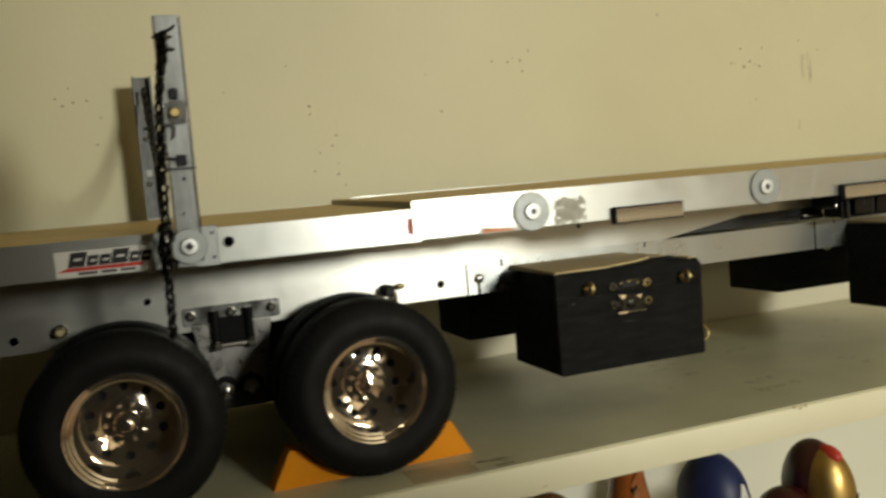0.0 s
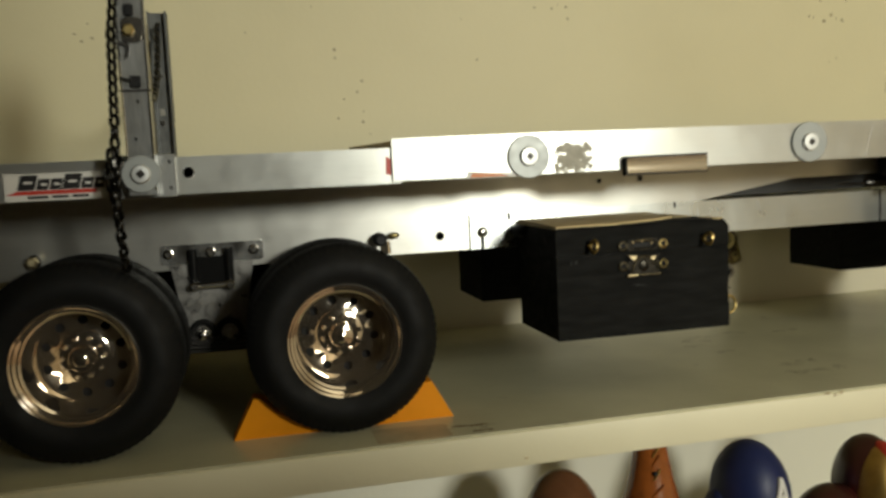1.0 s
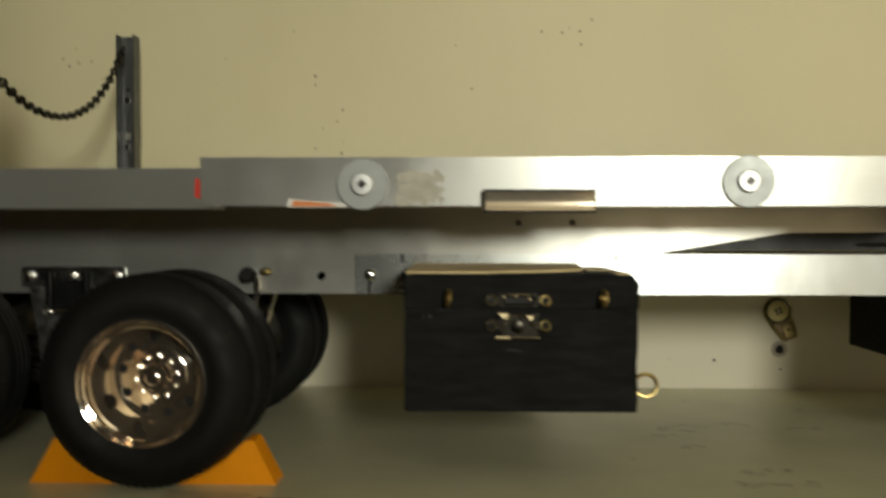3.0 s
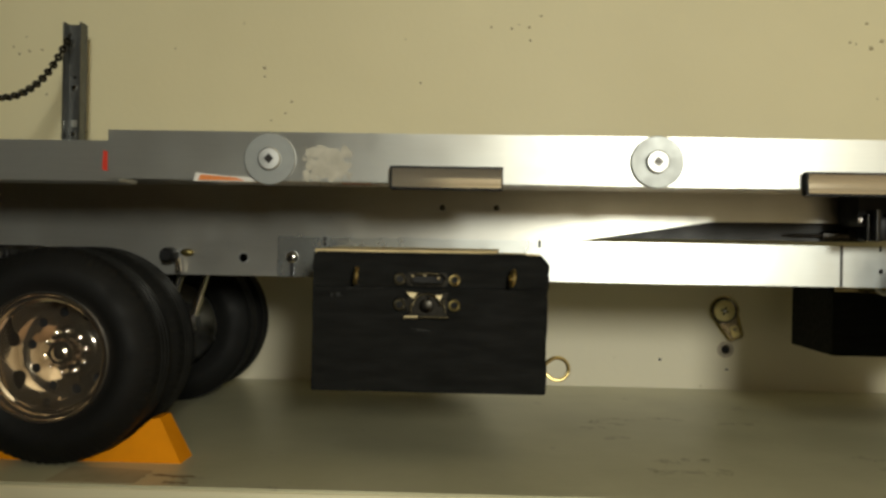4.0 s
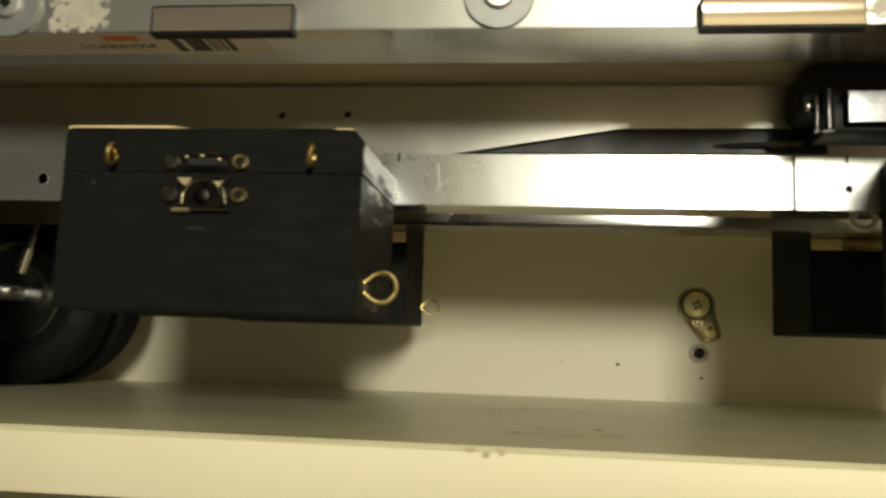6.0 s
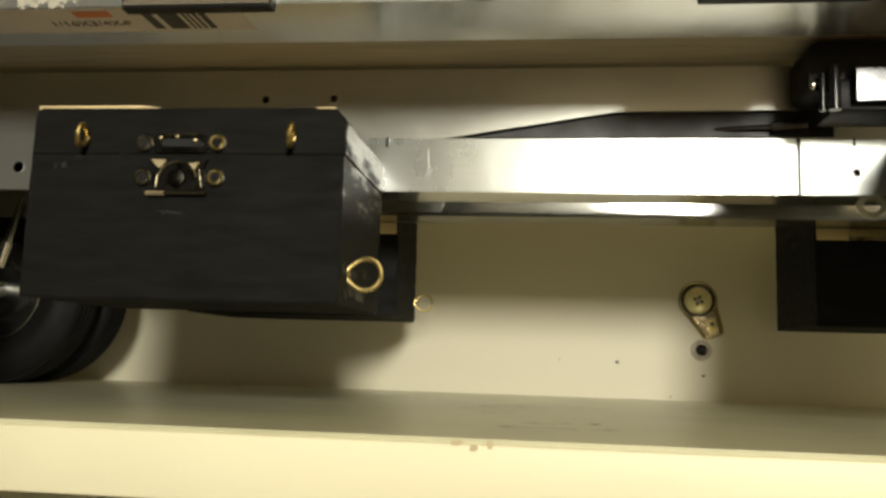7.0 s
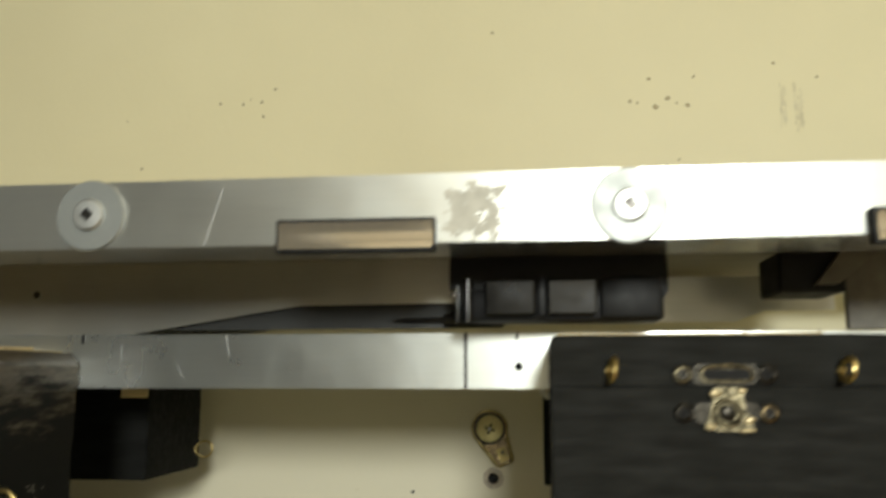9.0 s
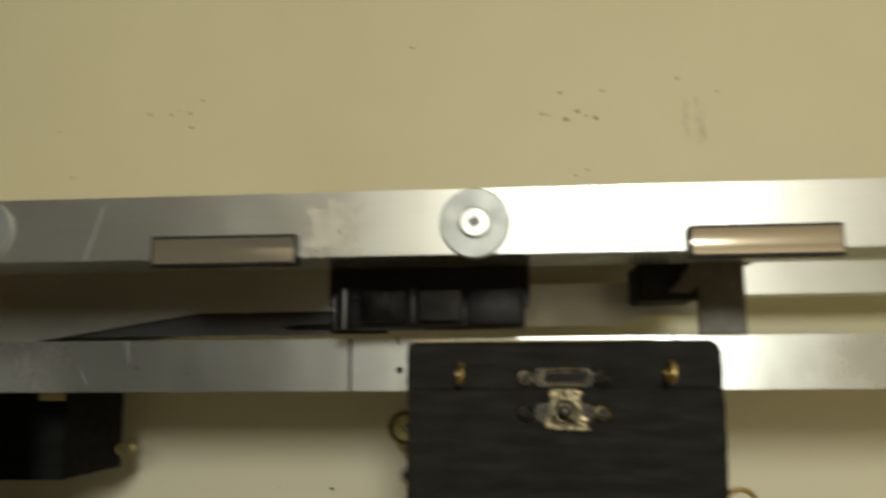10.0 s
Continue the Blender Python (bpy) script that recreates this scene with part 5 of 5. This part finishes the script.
# Ring coloured white to hold the lamp light that catches it.
loop = [(0.3535 + 0.0044 * math.cos(2 * math.pi * k / 24), 0.0886, 0.0784 + 0.0044 * math.sin(2 * math.pi * k / 24)) for k in range(24)]
part("ring_eye", add_tube(bm_new(), loop, 0.0012, 8, 0, True), WHITE_STICKER, trailer, "small ring under the lower bar, whitened for caught light")
b = bm_new()
add_disc_lathe(b, [(0.0030, 0.0), (0.0034, -0.003), (0.0034, -0.012), (0.002, -0.014)], 16, (0.0800, LOW_Y, 0.0868))
part("chest_bolt", b, BLACK_PLASTIC, trailer, "black bolt beside the chest")



# ---- winch motor and coupling between the rails
servo = part("winch_motor", add_prism(bm_new(), rounded_rect(0.3195, 0.1060, 0.3898, 0.1230, 0.004), "y", 0.0460, 0.0660), BLACK_PLASTIC, trailer, "black winch motor with shiny cover plates")
part("motor_foot", add_box(bm_new(), (0.3265, 0.0440, 0.0995), (0.3880, 0.0640, 0.1100), 0.0012, 2), BLACK_PLASTIC, servo)
for x0, x1 in ((0.3315, 0.3475), (0.3515, 0.3670)):
    cb = add_box(bm_new(), (x0, 0.0405, 0.1012), (x1, 0.0450, 0.1125), 0.0006)
    bmesh.ops.rotate(cb, verts=cb.verts[:], cent=(x0, 0.0425, 0.107), matrix=Matrix.Rotation(radians(-2.9), 3, "Z") @ Matrix.Rotation(radians(3.5), 3, "X"))
    part("cover_plate", cb, COVER, servo, "shiny dark cover plate")
b = bm_new()
add_tube(b, [(0.3225, 0.0430, 0.0990), (0.3225, 0.0430, 0.1110)], 0.0010, 12)
add_tube(b, [(0.3258, 0.0420, 0.0990), (0.3258, 0.0420, 0.1130)], 0.0019, 14)
part("motor_post", b, BLACK_GLOSS, servo, "small glossy black post")
b = bm_new()
add_disc_lathe(b, [(0.0016, 0.0), (0.0015, -0.0006), (0.0009, -0.0010)], 12, (0.3210, 0.0462, 0.1085))
part("motor_screw", b, BAR_CHROME, servo, "small bright screw")
b = add_box(bm_new(), (0.3680, 0.0415, 0.1000), (0.3870, 0.0450, 0.1130), 0.0012, 2)
part("motor_end", b, BLACK_PLASTIC, servo, "black motor end cap")
b = add_box(bm_new(), (0.3480, 0.0412, 0.1005), (0.3510, 0.0450, 0.1135), 0.0008, 2)
part("motor_clamp", b, BLACK_PLASTIC, servo, "black clamp between the covers")
b = bm_new()
add_tube(b, [(0.2600, 0.0800, 0.1010), (0.3220, 0.0700, 0.1020)], 0.0010, 8)
add_tube(b, [(0.3150, 0.0715, 0.1018), (0.3260, 0.0690, 0.1022)], 0.0022, 10)
part("push_rod", b, IRON, servo, "thin dark push rod")
coupling = part("coupling_block", add_box(bm_new(), (0.4290, 0.0640, 0.1095), (0.4505, 0.0900, 0.1234), 0.0008), BLACK_PLASTIC, trailer, "black coupling block")
b = add_prism(bm_new(), [(0.4400, 0.1120), (0.4470, 0.1120), (0.4600, 0.1225), (0.4480, 0.1225)], "y", 0.0600, 0.0642)
part("coupling_arm", b, BRACKET, coupling, "slanted grey metal arm")
part("coupling_bracket", add_box(bm_new(), (0.4508, 0.0660, 0.0972), (0.4675, 0.0690, 0.1236), 0.0004), BRACKET, trailer, "grey aluminium bracket between the rails")


# ---------------------------------------------------------------- chocks
def chock(x, side):
    t = thing("wheel_chock", "orange plastic wedge chock against the trailer's tyre", "wheel chock", (x, 0.0150, 0), "chocks at the tyre")
    s = side
    o = [(0.0, 0.0), (-s * 0.0100, 0.0185), (-s * 0.0140, 0.0180), (-s * 0.0220, 0.0105), (-s * 0.0300, 0.0052), (-s * 0.0400, 0.0018), (-s * 0.0480, 0.0008), (-s * 0.0480, 0.0)]
    b = add_prism(bm_new(), o, "y", 0.0, 0.0145)
    for v in b.verts:
        if v.co.z > 0.012 and v.co.y < 0.01:
            v.co.y += 0.0020
    bmesh.ops.bevel(b, geom=[e for e in b.edges if e.calc_face_angle(0) > 0.5], offset=0.0011, segments=3, affect="EDGES")
    part("wedge", b, ORANGE, t)
    return t


chock(0.0268, 1)
chock(-0.0800, -1)


# ---------------------------------------------------------------- wall fittings
def wall_hanger():
    t = thing("wall_hanger", "small brass picture hanger screwed to the wall", "hanger", (0.3205, WALL_Y, 0.0535))
    b = bm_new()
    r, n = 0.0096, 18
    a0, a1 = radians(-14), radians(204)
    o = [(r * math.cos(a0 + (a1 - a0) * k / n), r * math.sin(a0 + (a1 - a0) * k / n)) for k in range(n + 1)]
    o += [(0.0032, -0.0196), (0.0050, -0.0204), (0.0122, -0.0176), (0.0128, -0.0160)]
    add_prism(b, o, "y", -0.0012, 0.0)
    part("hanger_plate", b, OLD_BRASS, t, "teardrop brass plate")
    b = bm_new()
    add_disc_lathe(b, [(0.0073, -0.0010), (0.0071, -0.0020), (0.0058, -0.0027), (0.0015, -0.0028)], 28, (0, 0, 0))
    s = part("screw_head", b, SCREW_BRASS, t, "brass cross-head screw")
    # Dark ring drawn for the contact shade round the head.
    loop = [(0.0080 * math.cos(2 * math.pi * k / 28), -0.0013, 0.0080 * math.sin(2 * math.pi * k / 28)) for k in range(28)]
    part("screw_shade_ring", add_tube(bm_new(), loop, 0.0007, 6, 0, True), TARNISH, s, "dark ring for the shade under the screw head")
    rim = [(q[0], -0.0014, q[1]) for q in o]
    part("hanger_rim", add_tube(bm_new(), rim, 0.0006, 6, 0, True), HANGER_BRASS, t, "raised brass rim")
    b = bm_new()
    add_box(b, (-0.0028, -0.0031, -0.0006), (0.0028, -0.0023, 0.0006))
    add_box(b, (-0.0006, -0.00305, -0.0028), (0.0006, -0.0024, 0.0028))
    bmesh.ops.rotate(b, verts=b.verts[:], cent=(0, 0, 0), matrix=Matrix.Rotation(radians(20), 3, "Y"))
    part("screw_slot", b, VOID, s)
    # Pale block that draws the glint at the centre of the cross.
    b = add_box(bm_new(), (-0.0008, -0.0033, -0.0008), (0.0008, -0.0026, 0.0008), 0.0002)
    part("slot_glint", b, ZINC, s, "pale square for the glint in the screw recess")
    b = bm_new()
    for p, q in (((-0.0062, -0.0070), (0.0040, -0.0192)), ((0.0092, -0.0050), (0.0120, -0.0164))):
        add_tube(b, [(p[0], -0.0016, p[1]), (q[0], -0.0020, q[1])], 0.0008, 8)
    part("hanger_rib", b, HANGER_BRASS, t, "raised brass rib")
    b = add_prism(bm_new(), [(0.0036, -0.0110), (0.0082, -0.0095), (0.0106, -0.0160), (0.0060, -0.0184)], "y", -0.0024, -0.0010)
    part("hanger_hook", b, HANGER_BRASS, t, "brass hook tongue")
    b = add_box(bm_new(), (0.0060, -0.0027, -0.0134), (0.0080, -0.0022, -0.0114), 0.0001)
    part("hanger_slot", b, VOID, t, "small dark slot")


wall_hanger()
plug = thing("wall_plug", "grey plastic wall plug sunk in the wall", "wall plug", (0.3222, WALL_Y, 0.0270))
b = bm_new()
add_disc_lathe(b, [(0.0056, 0.0), (0.0054, -0.0008), (0.0034, -0.0009), (0.0026, 0.0002)], 24, (0, 0, 0))
part("collar", b, matte("grey_plastic", (0.50, 0.43, 0.33), 0.6, 200.0, 0.4), plug)
b = bm_new()
add_prism(b, [(-0.0026, 0.0008), (-0.0008, 0.0022), (0.0006, 0.0012), (0.0022, 0.0010), (0.0018, -0.0012), (0.0002, -0.0020), (-0.0016, -0.0014)], "y", -0.0010, -0.0004)
part("bore", b, VOID, plug)


# ---------------------------------------------------------------- figures on the lower shelf
def bust(name, label, x, y, bm_fill, mats, slim=1.0):
    b = bm_new()
    bm_fill(b)
    bmesh.ops.scale(b, vec=(slim, slim, 1.0), verts=b.verts[:])
    ob = part(name, b, mats, None, "", 60)
    ob.location = (x, y, -0.215)
    return tagged(ob, label, "figurine")


def base(b, mat=0, r=0.030):
    add_disc_lathe(b, [(r, 0.0), (r, 0.010), (r * 0.8, 0.014), (r * 0.55, 0.040)], 28, (0, 0, 0), "z", mat)


def blue_head(b):
    base(b)
    add_blob(b, (0, 0, 0.098), (0.030, 0.035, 0.040))
    add_blob(b, (0, -0.012, 0.078), (0.026, 0.030, 0.034))
    add_blob(b, (-0.028, 0.002, 0.092), (0.008, 0.014, 0.014), 16, 8)
    def on_dome(px, pz):
        q = 1 - (px / 0.0300) ** 2 - ((pz - 0.098) / 0.040) ** 2
        return (px, -0.0350 * math.sqrt(max(q, 0.02)) - 0.0006, pz)
    for a, c in (((-0.0010, 0.1010), (0.0075, 0.1185)), ((0.0075, 0.1185), (0.0105, 0.1005)), ((0.0030, 0.1070), (0.0090, 0.1060))):
        pts = [on_dome(a[0] + (c[0] - a[0]) * k / 8, a[1] + (c[1] - a[1]) * k / 8) for k in range(9)]
        add_tube(b, pts, 0.0021, 8, 1)
    add_tube(b, [on_dome(px, 0.0925 - 0.02 * abs(px + 0.002)) for px in (-0.022, -0.016, -0.010, -0.004, 0.002, 0.008, 0.014, 0.020)], 0.0016, 6, 0)


def brown_head(b):
    base(b)
    add_blob(b, (0, 0, 0.096), (0.031, 0.034, 0.040))
    add_blob(b, (0, -0.006, 0.075), (0.028, 0.032, 0.036))
    for x0, x1, zc in ((-0.020, -0.006, 0.116), (-0.004, 0.022, 0.1135)):
        pts = []
        for k in range(9):
            px = x0 + (x1 - x0) * k / 8
            pz = zc + 0.002 * math.sin(math.pi * k / 8)
            q = 1 - (px / 0.031) ** 2 - ((pz - 0.096) / 0.040) ** 2
            pts.append((px, -0.034 * math.sqrt(max(q, 0.02)) - 0.0002, pz))
        add_tube(b, pts, 0.0007, 6, 0)
    add_tube(b, [(0.020, -0.034 * math.sqrt(max(0.02, 1 - (0.020 / 0.031) ** 2 - ((z - 0.096) / 0.040) ** 2)) - 0.0002, z) for z in (0.112, 0.106, 0.100, 0.094, 0.088)], 0.0006, 6, 0)


def copper_arm(b):
    base(b)
    add_lathe(b, [(0.016, 0.012), (0.018, 0.060), (0.022, 0.092), (0.020, 0.106), (0.015, 0.124), (0.011, 0.146), (0.013, 0.158), (0.00003, 0.160)], 20, (0, 0, 0), "z")
    for k, (za, ra, w) in enumerate(((0.098, 0.0212, 0.011), (0.108, 0.0198, 0.010), (0.118, 0.0170, 0.012), (0.128, 0.0144, 0.008), (0.137, 0.0128, 0.010), (0.143, 0.0118, 0.010))):
        pts = []
        for j in range(5):
            a = radians(-90 - 14 + w * 2200 * (j / 4 - 0.3))
            pts.append(((ra + 0.0003) * math.cos(a), (ra + 0.0003) * math.sin(a), za + 0.0018 * j))
        add_tube(b, pts, 0.0007, 6, 1 if k % 2 else 0)
    add_blob(b, (-0.004, -0.0145, 0.1325), (0.0016, 0.0014, 0.0016), 10, 6, 2)


def gold_head(b):
    base(b)
    add_blob(b, (-0.003, 0.005, 0.098), (0.0255, 0.030, 0.040))
    add_blob(b, (0, 0.0, 0.075), (0.026, 0.030, 0.036))
    add_blob(b, (-0.0400, 0.0, 0.0720), (0.0330, 0.0280, 0.0360))
    add_blob(b, (-0.0020, -0.0080, 0.0950), (0.0235, 0.0240, 0.0395), 28, 16, 1)
    pts = []
    for k in range(11):
        px = -0.013 + 0.028 * k / 10
        q = 1 - ((px + 0.0020) / 0.0235) ** 2 - (0.0025 / 0.0395) ** 2
        pts.append((px, -0.0080 - 0.0240 * math.sqrt(max(q, 0.02)) - 0.0001, 0.0975 - 0.0016 * math.cos(0.9 * k)))
    add_tube(b, pts, 0.0010, 6, 2)
    add_blob(b, (-0.0010, -0.0090, 0.1290), (0.0080, 0.0150, 0.0075), 20, 12, 3)


bust("blue_figurine", "plain blue rounded figurine with a white badge on the lower shelf", 0.266, 0.128, blue_head, [BLUE, WHITE_STICKER], 0.88)
bust("brown_figurine", "plain brown glossy rounded figurine on the lower shelf", 0.124, 0.125, brown_head, [BROWN], 0.85)
bust("copper_figurine", "copper-brown painted upright figurine on the lower shelf", 0.186, 0.120, copper_arm, [COPPER, GOLD, VOID])
bust("gold_figurine", "dark red figurine with a gold front on the lower shelf", 0.351, 0.105, gold_head, [DARK_RED, GOLD, VOID, RED], 0.90)
